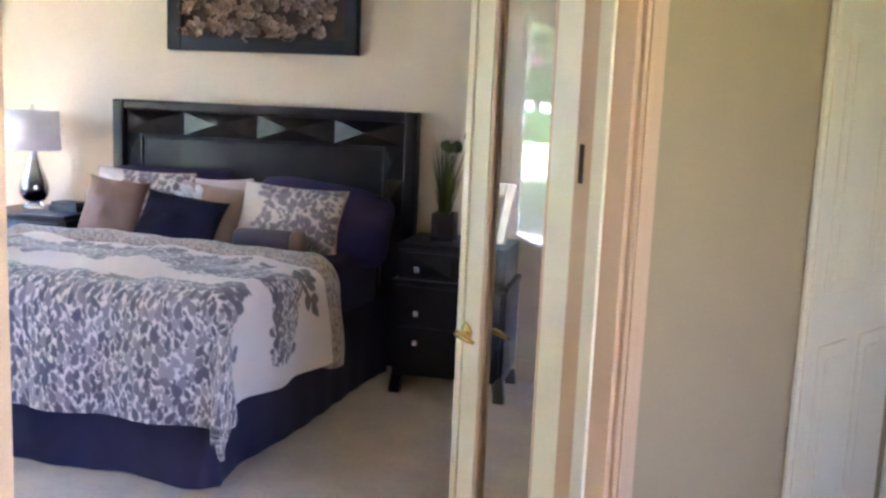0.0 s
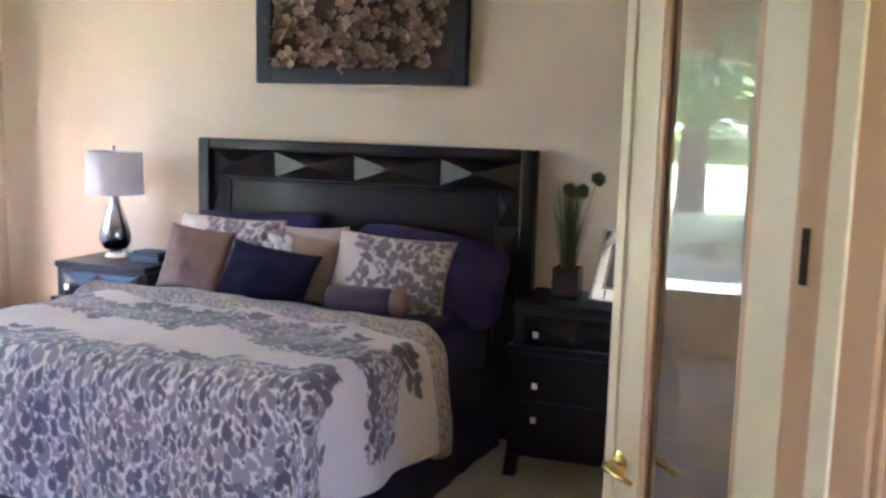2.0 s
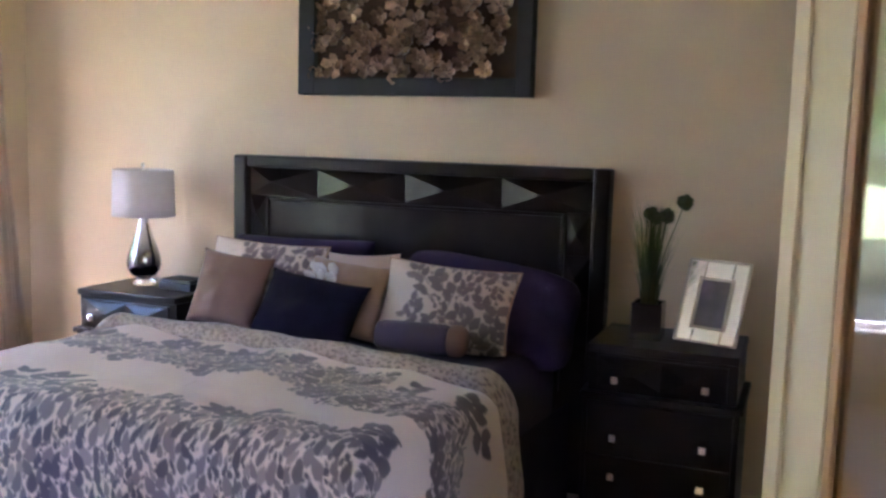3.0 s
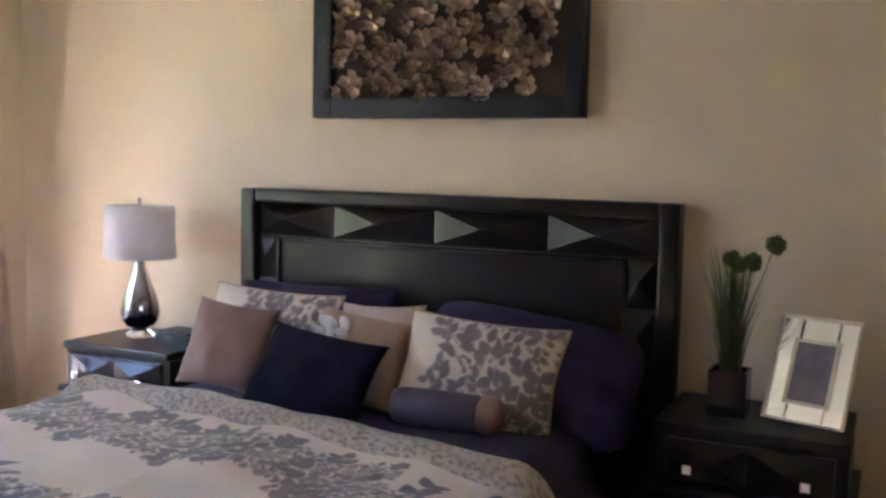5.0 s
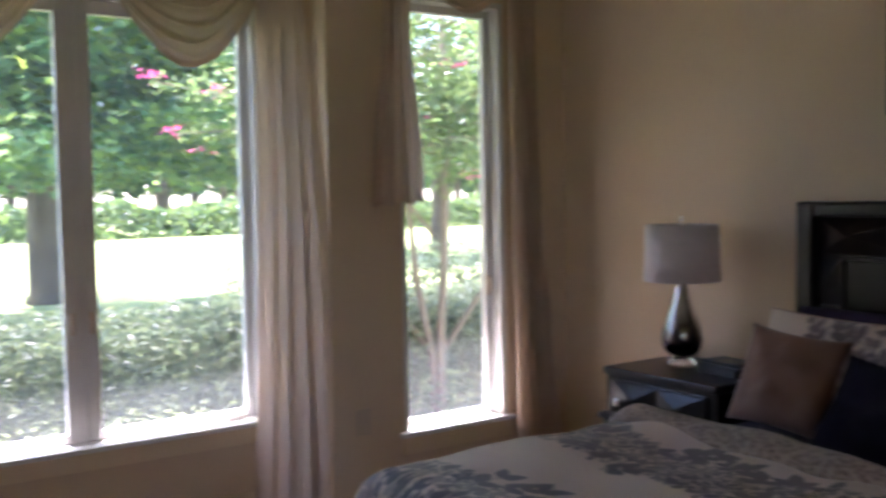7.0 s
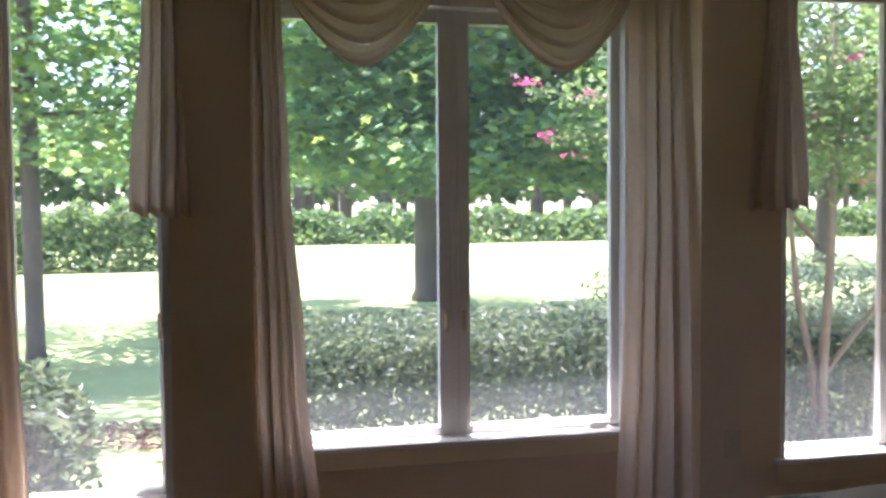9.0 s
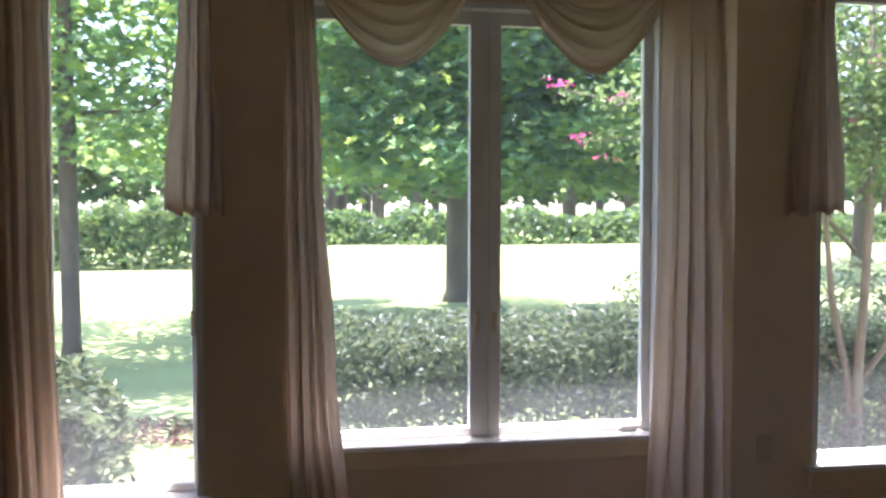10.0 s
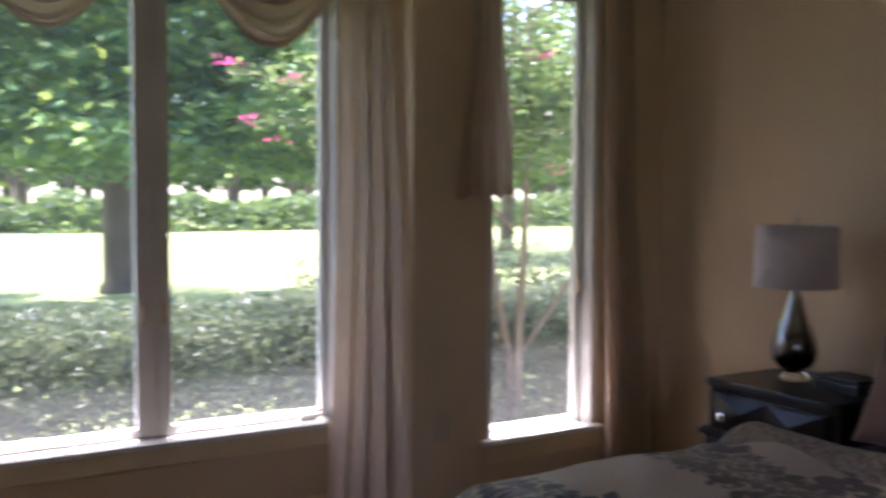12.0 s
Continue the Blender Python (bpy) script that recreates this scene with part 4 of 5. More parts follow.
# ---- nightstands ----
def nightstand(at):
    """Origin at the floor, middle of the back."""
    n = thing("nightstand", "dark espresso nightstand with faceted drawer and crystal knobs", "nightstand", at, group="nightstands")
    W, D = 0.635, 0.475
    part("top", box_bm(-W / 2 + 0.020, -D + 0.002, 0.804, W / 2 - 0.020, -0.002, 0.838, bevel=0.008), M_ESPRESSO, n)
    part("upper_case", box_bm(-W / 2 + 0.023, -D + 0.022, 0.640, W / 2 - 0.023, -0.004, 0.803, bevel=0.004), M_ESPRESSO, n)
    part("ledge", box_bm(-W / 2 - 0.004, -D - 0.010, 0.612, W / 2 + 0.004, -0.002, 0.639, bevel=0.007), M_ESPRESSO, n)
    part("lower_case", box_bm(-W / 2 + 0.008, -D + 0.012, 0.105, W / 2 - 0.008, -0.004, 0.611, bevel=0.004), M_ESPRESSO, n)
    for sx in (-1, 1):
        for y0 in (-D + 0.008, -0.065):
            lg = bmesh.new()
            bx(lg, sx * (W / 2 - 0.035) - 0.03, y0, 0, sx * (W / 2 - 0.035) + 0.03, y0 + 0.06, 0.104, bevel=0.004)
            for v in lg.verts:
                if v.co.z < 0.05:
                    v.co.x += sx * 0.012
            part("leg", lg, M_ESPRESSO, n)
    yf = -D + 0.021
    dr = part("drawer_front", box_bm(-W / 2 + 0.062, yf - 0.016, 0.655, W / 2 - 0.062, yf, 0.790, bevel=0.004), M_ESPRESSO, n)
    xw = W / 2 - 0.075
    for a, b, ax in ((-xw, 0.0, 0.55), (0.0, xw, 0.45)):
        part("facet", facet(a + 0.001, 0.664, b - 0.001, 0.781, ax, 0.5, yf - 0.0165, 0.022), M_ESPRESSO, dr)
    fronts = [(dr, 0.705, yf - 0.040)]
    yl = -D + 0.011
    for z0, z1, kz in ((0.385, 0.602, 0.462), (0.125, 0.378, 0.300)):
        d2 = part("drawer_front", box_bm(-W / 2 + 0.030, yl - 0.016, z0, W / 2 - 0.030, yl, z1, bevel=0.005), M_ESPRESSO, n)
        fronts.append((d2, kz, yl - 0.016))
    for d, kz, ky in fronts:
        for sx in (-1, 1):
            kb = bmesh.new()
            bx(kb, sx * 0.177 - 0.006, ky - 0.014, kz - 0.006, sx * 0.177 + 0.006, ky + 0.022, kz + 0.006)
            bx(kb, sx * 0.177 - 0.016, ky - 0.026, kz - 0.016, sx * 0.177 + 0.016, ky - 0.013, kz + 0.016, bevel=0.005)
            part("knob", kb, M_CHROME, d, "square crystal chrome knob")
    return n


ns_r = nightstand((3.707, -0.022, 0))
ns_l = copy_thing(ns_r, pose(1.085, -0.022, 0))

# ---- lamp, box, plant, photograph ----
lamp = thing("table_lamp", "table lamp of plum ombre mercury glass with pale shade", "lamp", (1.000, -0.240, 0.839))
part("foot", lathe([(0.058, 0.0), (0.062, 0.004), (0.060, 0.018), (0.045, 0.024), (0.043, 0.036), (0.03, 0.040)], 32), mat("acrylic", (0.92, 0.93, 0.94), 0.04, trans=1.0), lamp, "clear acrylic foot", smooth=True)
part("body", lathe([(0.030, 0.040), (0.060, 0.052), (0.080, 0.080), (0.086, 0.115), (0.080, 0.160), (0.064, 0.210), (0.044, 0.265), (0.030, 0.310), (0.022, 0.350), (0.020, 0.365)], 40), M_OMBRE, lamp, smooth=True)
part("neck", lathe([(0.016, 0.366), (0.017, 0.380), (0.010, 0.386), (0.010, 0.42), (0.006, 0.60)], 20), M_CHROME, lamp, "chrome neck", smooth=True)
sh = bmesh.new()
SR0, SR1, SZ0, SZ1 = 0.160, 0.152, 0.362, 0.600
rings = []
for r, z in ((SR0, SZ0), (SR0 - 0.004, SZ0 + 0.08), (SR1 + 0.003, SZ1 - 0.08), (SR1, SZ1), (SR1 - 0.004, SZ1), (SR0 - 0.006, SZ0)):
    rings.append([sh.verts.new((r * math.cos(k * math.pi / 28), r * math.sin(k * math.pi / 28), z)) for k in range(56)])
for a, b in zip(rings, rings[1:] + rings[:1]):
    for k in range(56):
        f = sh.faces.new((a[k], a[(k + 1) % 56], b[(k + 1) % 56], b[k]))
        f.smooth = True
shade = part("shade", sh, M_SHADE, lamp, "pale lilac linen drum shade")
tr = bmesh.new()
for k in range(3):
    a = k * 2.094
    tube(tr, [Vector((0.008 * math.cos(a), 0.008 * math.sin(a), 0.598)), Vector((0.150 * math.cos(a), 0.150 * math.sin(a), 0.598))], [0.002, 0.002], 6)
part("spider", tr, M_CHROME, shade)
part("finial", lathe([(0.003, 0.598), (0.008, 0.604), (0.004, 0.610), (0.010, 0.620), (0.009, 0.630), (0.003, 0.638)], 16), M_CHROME, lamp, smooth=True)

bxs = thing("clock_radio", "low black clock radio on the nightstand", "clock radio", (1.255, -0.245, 0.839), rz=-6)
part("body", box_bm(-0.105, -0.075, 0.0, 0.105, 0.075, 0.040, bevel=0.008), M_BLACK, bxs)
part("lid", box_bm(-0.095, -0.065, 0.0405, 0.095, 0.065, 0.056, bevel=0.006), M_BLACK, bxs)

vase = thing("vase", "square smoked glass vase on the nightstand", "vase", (3.612, -0.275, 0.839))
vb = bmesh.new()
for x0, y0, x1, y1 in ((-0.062, -0.062, 0.062, -0.054), (-0.062, 0.054, 0.062, 0.062), (-0.062, -0.0535, -0.054, 0.0535), (0.054, -0.0535, 0.062, 0.0535)):
    bx(vb, x0, y0, 0.0, x1, y1, 0.152, bevel=0.002)
bx(vb, -0.0535, -0.0535, 0.0, 0.0535, 0.0535, 0.012)
part("wall", vb, M_SMOKE, vase)
pb, rp = bmesh.new(), random.Random(3)
for k in range(70):
    r = rp.uniform(0.008, 0.012)
    c = (rp.uniform(-0.040, 0.040), rp.uniform(-0.040, 0.040), 0.0125 + r + rp.uniform(0, 0.052))
    bmesh.ops.create_icosphere(pb, subdivisions=2, radius=r, matrix=Matrix.Translation(c) @ Matrix.Diagonal((1.15, 1.0, 0.75, 1)))
part("filling", pb, mat("glass_pebbles", (0.85, 0.83, 0.80), 0.10, 0.85, noise_scale=60, amount=0.2), vase, "shiny silver pebbles", smooth=True)
plant = thing("potted_grass", "artificial grass with dry allium heads in vase", "plant", (3.612, -0.275, 0.915))
rg = random.Random(5)
bl = bmesh.new()
for k in range(210):
    a, r = rg.uniform(0, 6.28), rg.uniform(0, 0.035)
    b0 = Vector((r * math.cos(a), r * math.sin(a), 0))
    a2, reach, hh = a + rg.uniform(-.6, .6), rg.uniform(0.01, 0.125), rg.uniform(0.26, 0.53)
    side = Vector((-math.sin(a2), math.cos(a2), 0)) * rg.uniform(0.0022, 0.0042)
    prev = None
    for s in range(6):
        q = s / 5
        p = b0 + Vector((reach * q ** 1.9 * math.cos(a2), reach * q ** 1.9 * math.sin(a2), hh * q))
        wv = side * (1 - q) ** 0.6
        row = (bl.verts.new(p - wv), bl.verts.new(p + wv))
        if prev:
            bl.faces.new((prev[0], prev[1], row[1], row[0]))
        prev = row
part("blades", bl, M_BLADE, plant)
for dx, dy, hh, r in ((0.125, -0.01, 0.500, 0.031), (0.06, -0.03, 0.440, 0.030), (-0.015, 0.02, 0.445, 0.027), (0.02, -0.04, 0.43, 0.024)):
    stm = bmesh.new()
    tube(stm, [Vector((0, 0, 0)), Vector((dx * 0.35, dy * 0.4, hh * 0.5)), Vector((dx, dy, hh))], [0.0025, 0.002, 0.002], 6)
    stem = part("stem", stm, M_BLADE, plant)
    hd = bmesh.new()
    bmesh.ops.create_icosphere(hd, subdivisions=3, radius=r * 0.8, matrix=Matrix.Translation((dx, dy, hh)))
    for v in hd.verts:
        v.co += v.normal * rg.uniform(-0.1, 0.45) * r
    part("flower_head", hd, M_BALL, stem)

pf = thing("picture_frame", "bright silver photo frame propped on the nightstand", "picture frame", (3.852, -0.330, 0.842), rz=-18)
fb = bmesh.new()
FW, FH = 0.262, 0.350
for x0, z0, x1, z1 in ((-FW / 2, 0, -FW / 2 + 0.07, FH), (FW / 2 - 0.07, 0, FW / 2, FH), (-FW / 2 + 0.0705, FH - 0.085, FW / 2 - 0.0705, FH), (-FW / 2 + 0.0705, 0, FW / 2 - 0.0705, 0.07)):
    bx(fb, x0, -0.012, z0, x1, 0.010, z1, bevel=0.006)
lean_m = pose(0, 0, 0.003, -22, 0, 0)


def lean(bm):
    bmesh.ops.transform(bm, verts=bm.verts, matrix=lean_m)
    return bm


part("moulding", lean(fb), M_MIRROR, pf, "bevelled mirror-glass border")
for x0, z0, x1, z1 in ((-FW / 2 - 0.004, -0.001, -FW / 2 + 0.008, FH + 0.004), (FW / 2 - 0.008, -0.001, FW / 2 + 0.004, FH + 0.004), (-FW / 2 + 0.0085, FH - 0.008, FW / 2 - 0.0085, FH + 0.004), (-FW / 2 + 0.0085, -0.001, FW / 2 - 0.0085, 0.008),
                       (-FW / 2 + 0.056, 0.056, -FW / 2 + 0.068, FH - 0.07), (FW / 2 - 0.068, 0.056, FW / 2 - 0.056, FH - 0.07), (-FW / 2 + 0.0685, FH - 0.085, FW / 2 - 0.0685, FH - 0.073), (-FW / 2 + 0.0685, 0.058, FW / 2 - 0.0685, 0.070)):
    part("beading", lean(box_bm(x0, -0.020, z0, x1, -0.0125, z1, bevel=0.003)), M_SILVER, pf, "aged silver beading")
part("photograph", lean(box_bm(-FW / 2 + 0.069, -0.006, 0.069, FW / 2 - 0.069, -0.002, FH - 0.084)), M_PHOTO, pf, "dull grey-violet print")
part("strut", lean(box_bm(-0.02, 0.011, 0.03, 0.02, 0.016, 0.22)), M_BLACK, pf)

# ---- relief picture ----
art = thing("wall_art", "charcoal framed relief of bronze metal flowers", "wall art", (2.406, -0.004, 1.838))
AW, AH = 1.196, 0.78
fr2 = bmesh.new()
for x0, z0, x1, z1 in ((-AW / 2, 0, -AW / 2 + 0.090, AH), (AW / 2 - 0.075, 0, AW / 2, AH), (-AW / 2 + 0.0905, 0, AW / 2 - 0.0755, 0.085), (-AW / 2 + 0.0905, AH - 0.085, AW / 2 - 0.0755, AH)):
    bx(fr2, x0, -0.070, z0, x1, 0, z1, bevel=0.006)
part("frame", fr2, M_FRAMEBLK, art)
board = part("backboard", box_bm(-AW / 2 + 0.091, -0.030, 0.086, AW / 2 - 0.076, -0.002, AH - 0.086), M_BRONZE, art, "mottled dark bronze board")
rp = random.Random(11)
fl = bmesh.new()
spots = []
for k in range(5000):
    x, z = rp.uniform(-0.50, 0.46), rp.uniform(0.10, AH - 0.10)
    if x > 0.38 and z < 0.13 + 0.10 * (x - 0.38) / 0.1:
        continue
    r = rp.uniform(0.044, 0.068)
    if all((x - a) ** 2 + (z - b) ** 2 > (0.74 * (r + c)) ** 2 for a, b, c in spots):
        spots.append((x, z, r))
for x, z, r in spots:
    tilt = Euler((rp.uniform(-.28, .28), rp.uniform(-.28, .28), rp.uniform(0, 6.28))).to_matrix()
    cen = Vector((x, -0.034 - rp.uniform(0, 0.018), z))
    pet = rp.choice((5, 5, 6))
    for p in range(pet):
        a0 = 2 * math.pi * p / pet
        half = math.pi / pet * 1.08
        cv0 = []
        for q, (rr, aa, up) in enumerate(((0.12, 0, 0.004), (0.65, -half, 0.010), (1.0, -half * 0.45, 0.020), (1.06, half * 0.45, 0.020), (0.65, half, 0.010), (0.62, 0, 0.001))):
            lo = Vector((rr * r * math.cos(a0 + aa), rr * r * math.sin(a0 + aa), up * r / 0.04))
            lo = tilt @ lo
            cv0.append(fl.verts.new((cen.x + lo.x, cen.y - lo.z, cen.z + lo.y)))
        for i in range(5):
            fl.faces.new((cv0[5], cv0[i], cv0[(i + 1) % 5]))
    for q in range(8):
        a0 = q * math.pi / 4
        tri = [fl.verts.new((cen.x + 0.011 * math.cos(a0 + d), cen.y - 0.012, cen.z + 0.011 * math.sin(a0 + d))) for d in (0, math.pi / 4)]
        fl.faces.new((tri[0], tri[1], fl.verts.new((cen.x, cen.y - 0.021, cen.z))))
tagged(part("flower_relief", fl, M_PETAL, art, "silvered bronze petals"), kind="stuff")

# ---- outdoors ----
GZ = -0.32
gr = bmesh.new()
nx, ny = 60, 60
gx = [-0.83 - 0.02 - 900 * (i / nx) ** 3.2 for i in range(nx + 1)]
gy = [math.copysign(700 * abs(2 * j / ny - 1) ** 2.4, 2 * j / ny - 1) - 2.0 for j in range(ny + 1)]


def ground_z(x, y):
    return GZ + (0.05 * noise.noise(Vector((x * 0.12, y * 0.12, 0))) if x < -6 else 0)


gv = [[gr.verts.new((x, y, ground_z(x, y))) for y in gy] for x in gx]
for i in range(nx):
    for j in range(ny):
        gr.faces.new((gv[i][j], gv[i][j + 1], gv[i + 1][j + 1], gv[i + 1][j]))
bx(gr, -0.85, -700, GZ - 0.5, 700, 700, GZ - 0.02)
structure("ground", gr, M_GRASS)

mu = bmesh.new()
rm = random.Random(3)
for k in range(900):
    x, y = rm.uniform(-5.4, -4.0), rm.uniform(-5.2, -2.6)
    if abs(x + 4.7 + 0.3 * math.sin(y * 2)) > 0.55:
        continue
    m4 = Matrix.LocRotScale((x, y, GZ + 0.015 + rm.uniform(0, 0.03)), Euler((rm.uniform(-.5, .5), rm.uniform(-.5, .5), rm.uniform(0, 6.3))), (rm.uniform(.03, .09), rm.uniform(.012, .03), rm.uniform(.006, .014)))
    bmesh.ops.create_cube(mu, size=1, matrix=m4)
tagged(part("bark_mulch", mu, M_MULCH), "reddish brown bark mulch on the ground", "mulch", kind="stuff")


def leaf_cloud(places, size, shape, rnd, flat=0.0):
    """Many small leaves as one mesh. shape: outline in the leaf's own plane."""
    vs, fs = [], []
    for p, s in places:
        e = Euler((rnd.uniform(-1.2, 1.2) * (1 - flat), rnd.uniform(-1.2, 1.2) * (1 - flat), rnd.uniform(0, 6.283))).to_matrix()
        b = len(vs)
        sc = size * s * rnd.uniform(0.7, 1.3)
        for x, y, z in shape:
            vs.append(p + e @ Vector((x * sc, y * sc, z * sc)))
        n = len(shape)
        if n == 4:
            fs.append((b, b + 1, b + 2, b + 3))
        else:
            fs.extend((b, b + i, b + i % (n - 1) + 1) for i in range(1, n))
    me = bpy.data.meshes.new("leaves")
    me.from_pydata([tuple(v) for v in vs], [], fs)
    return me


OVAL = ((0, -1, 0), (0.45, 0, 0.12), (0, 1, 0), (-0.45, 0, 0.12))
STAR = ((0, 0, 0), (0, -0.35, 0), (0.75, -0.45, -.05), (0.45, 0.0, 0), (1.0, 0.55, -.05), (0.35, 0.45, 0), (0, 1.2, -.05), (-0.35, 0.45, 0), (-1.0, 0.55, -.05), (-0.45, 0.0, 0), (-0.75, -0.45, -.05))


def leaf_part(name, me, material, parent, label=""):
    me.materials.append(material)
    ob = new(name, me)
    ob.parent = parent
    ob.matrix_parent_inverse = parent.matrix_world.inverted()
    if label:
        tagged(ob, label)
    return ob


def limb_tree(at, r0, h, lean_to, branches, seed, bark, label, name="maple_tree", crown=None, category="tree"):
    rnd = random.Random(seed)
    t = thing(name, label, category, at)
    bm = bmesh.new()
    top = Vector((lean_to[0], lean_to[1], h))
    pts = [Vector((0, 0, -0.05)), Vector((0.0, 0.0, 0.25)), top * 0.35, top * 0.7, top]
    tube(bm, pts, [r0 * 1.45, r0 * 1.08, r0, r0 * 0.8, r0 * 0.45], 14)
    for v in bm.verts:
        v.co += 0.12 * r0 * noise.noise(v.co * 5) * Vector((1, 1, 0))
    part("trunk", bm, bark, t, smooth=True)
    tips = []
    for k in range(branches):
        z = rnd.uniform(0.38, 0.98)
        a = k * 2.4 + rnd.uniform(-.4, .4)
        b0 = top * z
        ln = crown[0] * rnd.uniform(0.55, 0.95)
        b1 = b0 + Vector((math.cos(a), math.sin(a), rnd.uniform(-0.05, 0.4))) * ln * 0.5
        b2 = b0 + Vector((math.cos(a + .2), math.sin(a + .2), rnd.uniform(-0.25, 0.5))) * ln
        bb = bmesh.new()
        tube(bb, [b0, b1, b2], [r0 * 0.34, r0 * 0.2, r0 * 0.06], 7)
        part("limb", bb, bark, t, smooth=True)
        tips += [b1, b2, (b1 + b2) / 2]
    return t, tips, rnd


def maple(at, r0, h, lean_to, rad, z_low, count, size, seed, label, reach=0.0):
    t, tips, rnd = limb_tree(at, r0, h, lean_to, 12, seed, M_BARK, label, crown=(rad, h))
    places = []
    base = Vector(at)
    clumps = []
    for k in range(130):
        a, rr = rnd.uniform(0, 6.283), rad * math.sqrt(rnd.uniform(0.03, 1))
        z = z_low + (rad * 1.5) * rnd.uniform(0, 1) ** 1.2
        if rr > rad * math.sqrt(max(0.05, 1 - ((z - z_low - rad * 0.45) / (rad * 1.15)) ** 2)):
            continue
        clumps.append((Vector((rr * math.cos(a) + reach, rr * math.sin(a), z - at[2])), rnd.uniform(0.5, 1.1)))
    for k in range(70):
        clumps.append((Vector((reach * 0.6 + rad * rnd.uniform(0.35, 0.8), rnd.uniform(-0.62, 0.62) * rad, z_low - at[2] + rnd.uniform(0.15, 3.2))), rnd.uniform(0.6, 1.0)))
    for p in tips:
        if p.x > -1.0:
            clumps.append((p, rnd.uniform(0.5, 0.9)))
    while len(places) < count:
        c, cr = rnd.choice(clumps)
        d = Vector((rnd.gauss(0, 1), rnd.gauss(0, 1), rnd.gauss(0, 0.45)))
        p = c + d * cr * 0.55
        if p.z + at[2] > z_low - 0.25:
            places.append((base + p, 1.0))
    leaf_part("crown", leaf_cloud(places, size, STAR, rnd, 0.35), M_MAPLE, t)
    return t


maple((-15.3, 0.62, GZ), 0.30, 7.0, (1.2, -0.3), 5.0, 1.95, 52000, 0.095, 2, "broad green maple tree standing on the lawn", 3.0)
maple((-8.6, -5.65, GZ), 0.105, 6.0, (0.8, 0.1), 3.4, 2.15, 13000, 0.080, 6, "green maple tree with a grey trunk beside the mulch", -2.4)
maple((-24.0, 15.5, GZ), 0.24, 7.5, (0.2, 0.1), 6.5, 2.2, 9000, 0.15, 9, "leafy lawn tree standing farther off")


def hedge(name, x0, x1, y0, y1, top, count, size, seed, label, wave=0.10, freq=1.1, foliage=None):
    rnd = random.Random(seed)
    t = thing(name, label, "hedge", ((x0 + x1) / 2, (y0 + y1) / 2, GZ))
    stems = bmesh.new()
    for k in range(int((y1 - y0) * 7)):
        p = Vector((rnd.uniform(x0 + .2, x1 - .2), rnd.uniform(y0 + .1, y1 - .1), GZ - 0.03))
        tube(stems, [p, p + Vector((rnd.uniform(-.15, .15), rnd.uniform(-.15, .15), (top - GZ) * 0.75))], [0.014, 0.006], 5)
    sp = tagged(part("stems", stems, M_BARK, t), kind="stuff")
    sp.matrix_parent_inverse = t.matrix_world.inverted()
    places = []
    cx, hx = (x0 + x1) / 2, (x1 - x0) / 2
    while len(places) < count:
        y = rnd.uniform(y0, y1)
        a = rnd.uniform(-0.15, math.pi + 0.15)
        k = rnd.uniform(0.72, 1.04) if rnd.random() < 0.70 else rnd.uniform(0.0, 0.8)
        ht = top + wave * noise.noise(Vector((y * freq, seed, 0))) + wave * 0.6 * noise.noise(Vector((y * freq * 2.8, seed, 4)))
        ca, sa = math.cos(a), math.sin(a)
        lump = 0.06 * noise.noise(Vector((y * 3, a * 2, 1)))
        if rnd.random() < 0.5:
            x = cx + 0.86 * hx * k * math.copysign(abs(ca) ** 0.55, ca) + lump
            z = GZ + (ht - GZ) * max(0.02, 0.42 + 0.58 * k * math.copysign(abs(sa) ** 0.6, sa))
        else:
            side = 1 if rnd.random() < 0.75 else -1
            up = rnd.uniform(0.02, 0.93)
            x = cx + hx * side * rnd.uniform(0.62, 1.0) * (1.38 - 0.5 * up) + lump
            z = GZ + (ht - GZ) * up
        e = min(y - y0, y1 - y) / 0.35
        if e < 1:
            z = GZ + (z - GZ) * (0.6 + 0.4 * max(0, e) ** 0.5)
        places.append((Vector((x, y, z)), 1.0))
    leaf_part("leaves", leaf_cloud(places, size, OVAL, rnd), foliage or M_HEDGE, t)
    return t


hedge("hedge", -3.55, -2.15, -3.35, 3.6, 0.84, 64000, 0.030, 4, "clipped evergreen hedge below the window")
hedge("hedge", -4.9, -3.9, -0.3, 4.4, 1.02, 7000, 0.040, 8, "taller loose hedge behind the clipped hedge", 0.25)
hedge("shrub", -3.0, -1.7, -5.3, -4.20, 0.66, 5200, 0.052, 13, "rounded broadleaf shrub near the mulch bed")
hedge("shrub", -3.2, -2.1, -7.0, -5.5, 0.50, 3500, 0.040, 17, "rounded broadleaf shrub outside the shaded window")

hedge("shrub", -30.5, -27.0, -14.0, -4.0, 1.75, 12000, 0.13, 29, "loose sunlit shrubs on the lawn before the pines", 0.9, 0.5, M_WOODS)

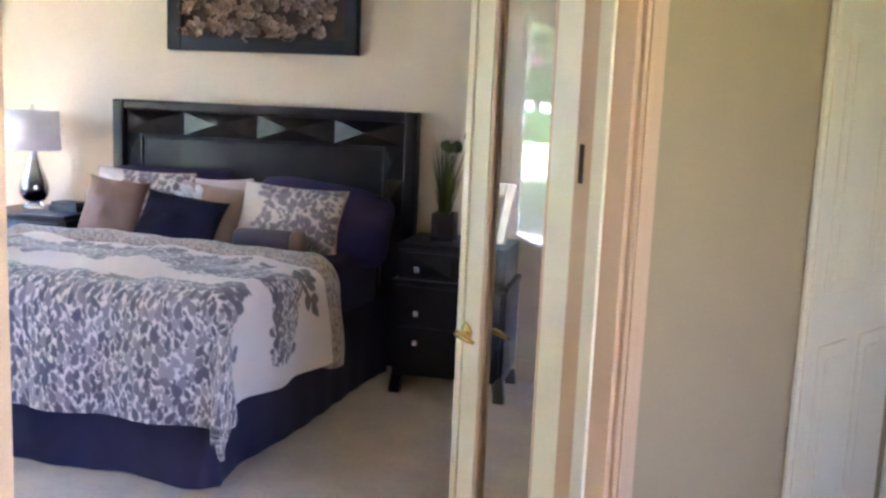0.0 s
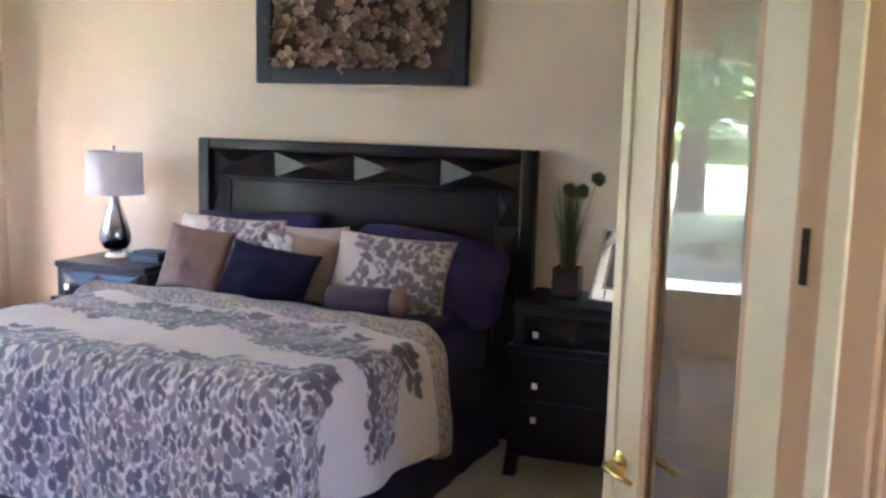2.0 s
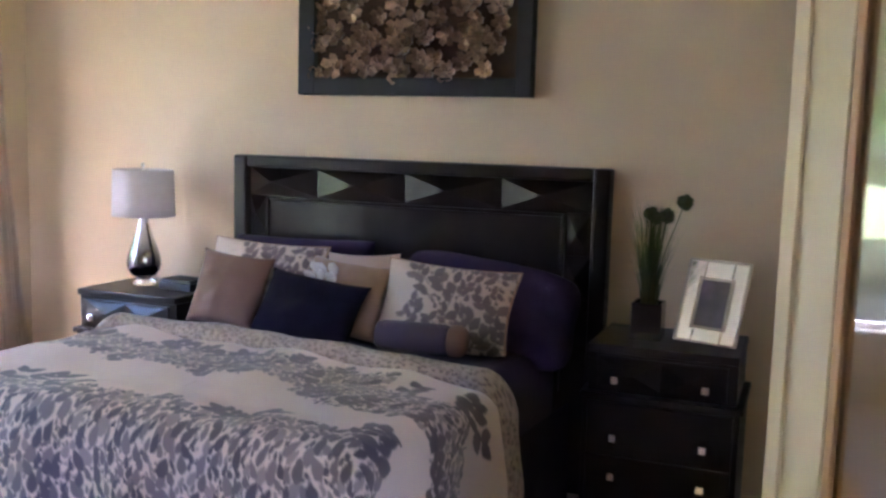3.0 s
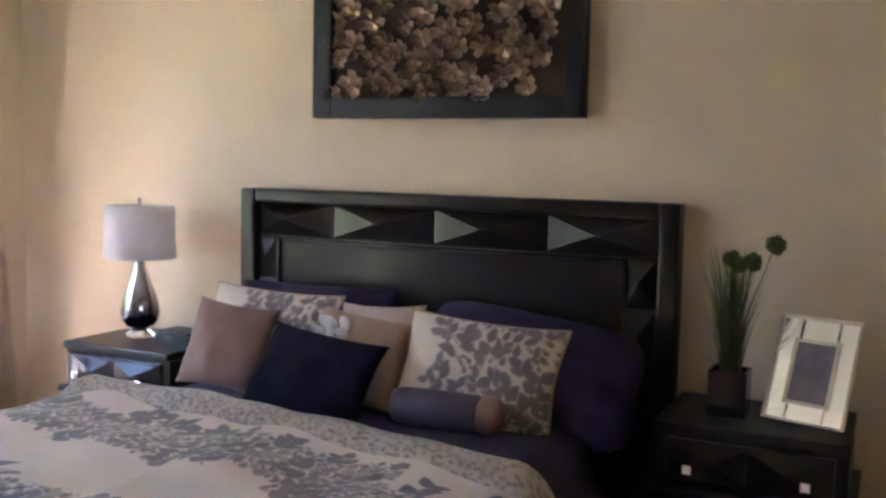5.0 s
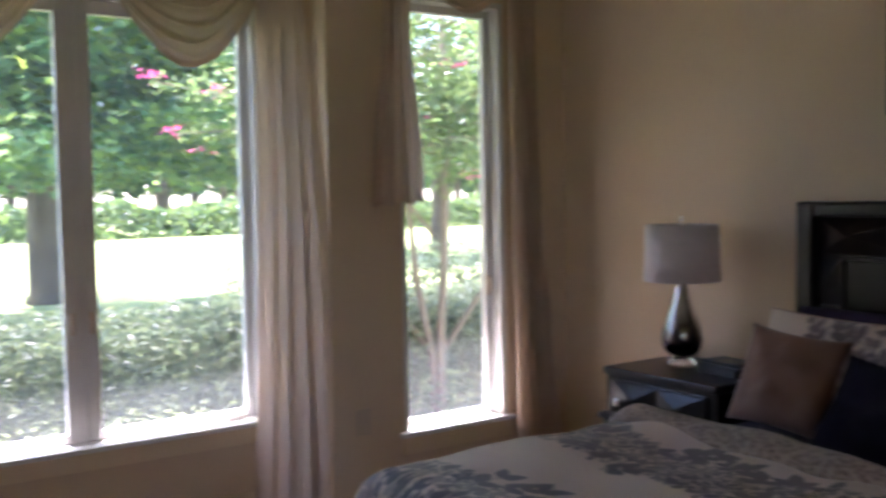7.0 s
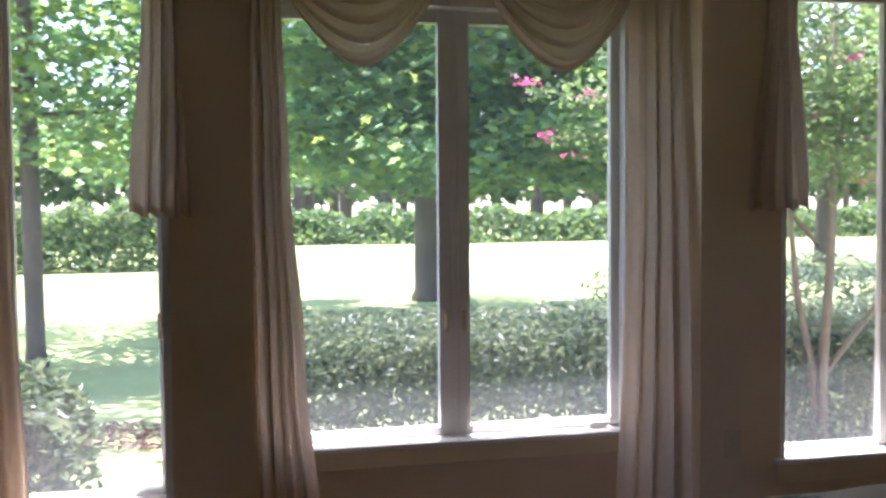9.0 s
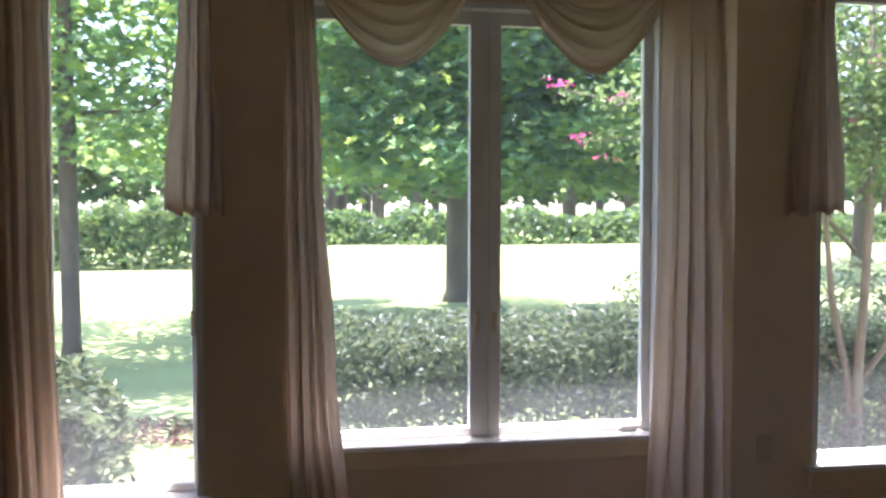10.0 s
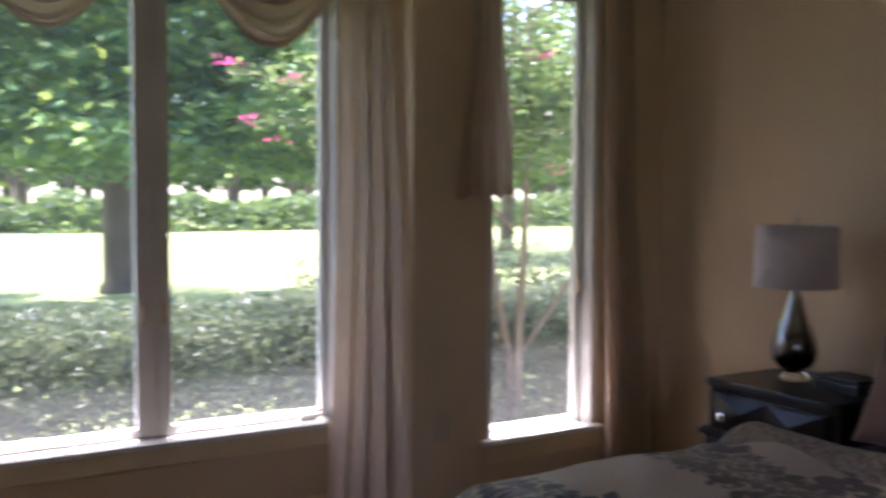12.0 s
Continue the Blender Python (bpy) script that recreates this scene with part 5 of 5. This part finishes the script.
# crepe myrtle beside the corner window
cm = thing("crepe_myrtle", "multi-stemmed crepe myrtle with pink blossom clusters", "tree", (-2.15, 0.62, GZ))
rc = random.Random(31)
tips = []
for a, ln, hh, r in ((0.2, 0.12, 3.3, 0.038), (2.2, 0.35, 3.1, 0.034), (-1.4, 0.30, 3.0, 0.030), (-2.0, 0.72, 2.7, 0.024), (1.2, 0.75, 2.8, 0.024)):
    bm = bmesh.new()
    d = Vector((math.cos(a), math.sin(a), 0))
    j = Vector((0.02 * d.x, 0.02 * d.y, 0.72))
    p3 = d * ln + Vector((0, 0, hh))
    pts = [Vector((d.x * .035, d.y * .035, -0.03)), j + d * 0.02, j + (d * ln * 0.55 + Vector((0, 0, 0.55))), j + (d * ln * 0.8 + Vector((0, 0, 1.15))), p3]
    tube(bm, pts, [r * 1.15, r * 0.95, r * 0.75, r * 0.55, r * 0.22], 9)
    part("stem", bm, M_MYRTLE, cm, smooth=True)
    for k in range(9):
        q = rc.uniform(0.45, 1.0)
        b0 = pts[2].lerp(pts[4], q)
        aa = rc.uniform(0, 6.28)
        b1 = b0 + Vector((math.cos(aa), math.sin(aa), rc.uniform(0.0, 0.9))) * rc.uniform(0.35, 0.8)
        bb = bmesh.new()
        tube(bb, [b0, (b0 + b1) / 2 + Vector((0, 0, 0.05)), b1], [0.011, 0.007, 0.003], 5)
        part("twig", bb, M_MYRTLE, cm, smooth=True)
        tips += [b1, (b0 + b1) / 2]
base = Vector((-2.15, 0.62, GZ))
sprays = []
for y, z, x in ((-1.05, 2.05, -2.9), (-0.75, 2.35, -2.8), (-1.15, 2.42, -3.0), (-0.6, 1.95, -2.7), (-0.35, 2.2, -2.6)):
    e = Vector((x, y, z)) - base
    bb = bmesh.new()
    tube(bb, [Vector((0, 0, 1.6)), Vector((-0.3, -0.6, 2.45)), e], [0.016, 0.011, 0.004], 6)
    part("twig", bb, M_MYRTLE, cm, smooth=True)
    for q in range(120):
        k = rc.uniform(0.35, 1.0)
        sprays.append((base + Vector((-0.3, -0.6, 2.45)).lerp(e, k) + Vector((rc.gauss(0, .07), rc.gauss(0, .09), rc.gauss(0, .05))), 1.0))
places = list(sprays)
for k in range(11500):
    c = rc.choice(tips)
    places.append((base + c + Vector((rc.gauss(0, .20), rc.gauss(0, .20), rc.gauss(0.05, .16))), 1.0))
leaf_part("leaves", leaf_cloud(places, 0.034, OVAL, rc), M_MYRLEAF, cm)
petals = []
for c, n in ((Vector((-2.9, -1.08, 2.08)), 26), (Vector((-2.85, -0.80, 2.36)), 30), (Vector((-3.0, -1.20, 2.46)), 24), (Vector((-2.75, -0.95, 1.93)), 16), (Vector((-2.6, -0.42, 2.42)), 50), (Vector((-2.1, 0.55, 2.15)), 90), (Vector((-2.0, 0.75, 2.55)), 90), (Vector((-2.2, 0.40, 3.0)), 90), (Vector((-2.1, 0.92, 1.75)), 40)):
    petals += [(c + Vector((rc.gauss(0, .035), rc.gauss(0, .05), rc.gauss(0, .03))), 1.0) for _ in range(n)]
leaf_part("blossom", leaf_cloud(petals, 0.018, OVAL, rc), M_PINK, cm, "bright pink blossom clusters")

# far side of the lawn: shrubs, pine trunks and woods
hedge("shrub_bank", -52.0, -46.0, -46.0, 46.0, 1.45, 28000, 0.26, 23, "loose green shrubs along the far lawn edge", 1.5, 0.17, M_WOODS)
wr = random.Random(77)
for k in range(46):
    x, y = -wr.uniform(56, 88), wr.uniform(-40, 48)
    pt = thing("pine_tree", "tall dark pine trunk at the wood's edge", "tree", (x, y, GZ), group="far pines")
    bm = bmesh.new()
    r = wr.uniform(0.22, 0.45)
    tube(bm, [Vector((0, 0, -0.05)), Vector((wr.uniform(-.2, .2), wr.uniform(-.2, .2), 6)), Vector((wr.uniform(-.5, .5), wr.uniform(-.5, .5), 17))], [r * 1.2, r, r * 0.4], 7)
    part("trunk", bm, M_BARK, pt, smooth=True)
    pl = []
    for q in range(130):
        zz = wr.uniform(5.0, 17.5)
        rr = wr.uniform(0, 1) ** 0.5 * 3.4
        a = wr.uniform(0, 6.28)
        pl.append((Vector((x + rr * math.cos(a), y + rr * math.sin(a), GZ + zz)), 1.0))
    leaf_part("crown", leaf_cloud(pl, 0.48, STAR, wr, 0.2), M_WOODS, pt)
bk = []
for k in range(16000):
    y = wr.uniform(-160, 170)
    x = -wr.uniform(150, 175)
    z = 3.0 + wr.uniform(0, 1) ** 0.8 * (14 + 4 * noise.noise(Vector((y * 0.05, 0, 0))))
    bk.append((Vector((x, y, GZ + z)), 1.0))
me = leaf_cloud(bk, 1.5, STAR, wr, 0.1)
me.materials.append(M_WOODS)
tagged(new("far_woods", me), "hazy green woods beyond the sunny field", "woods", kind="stuff")
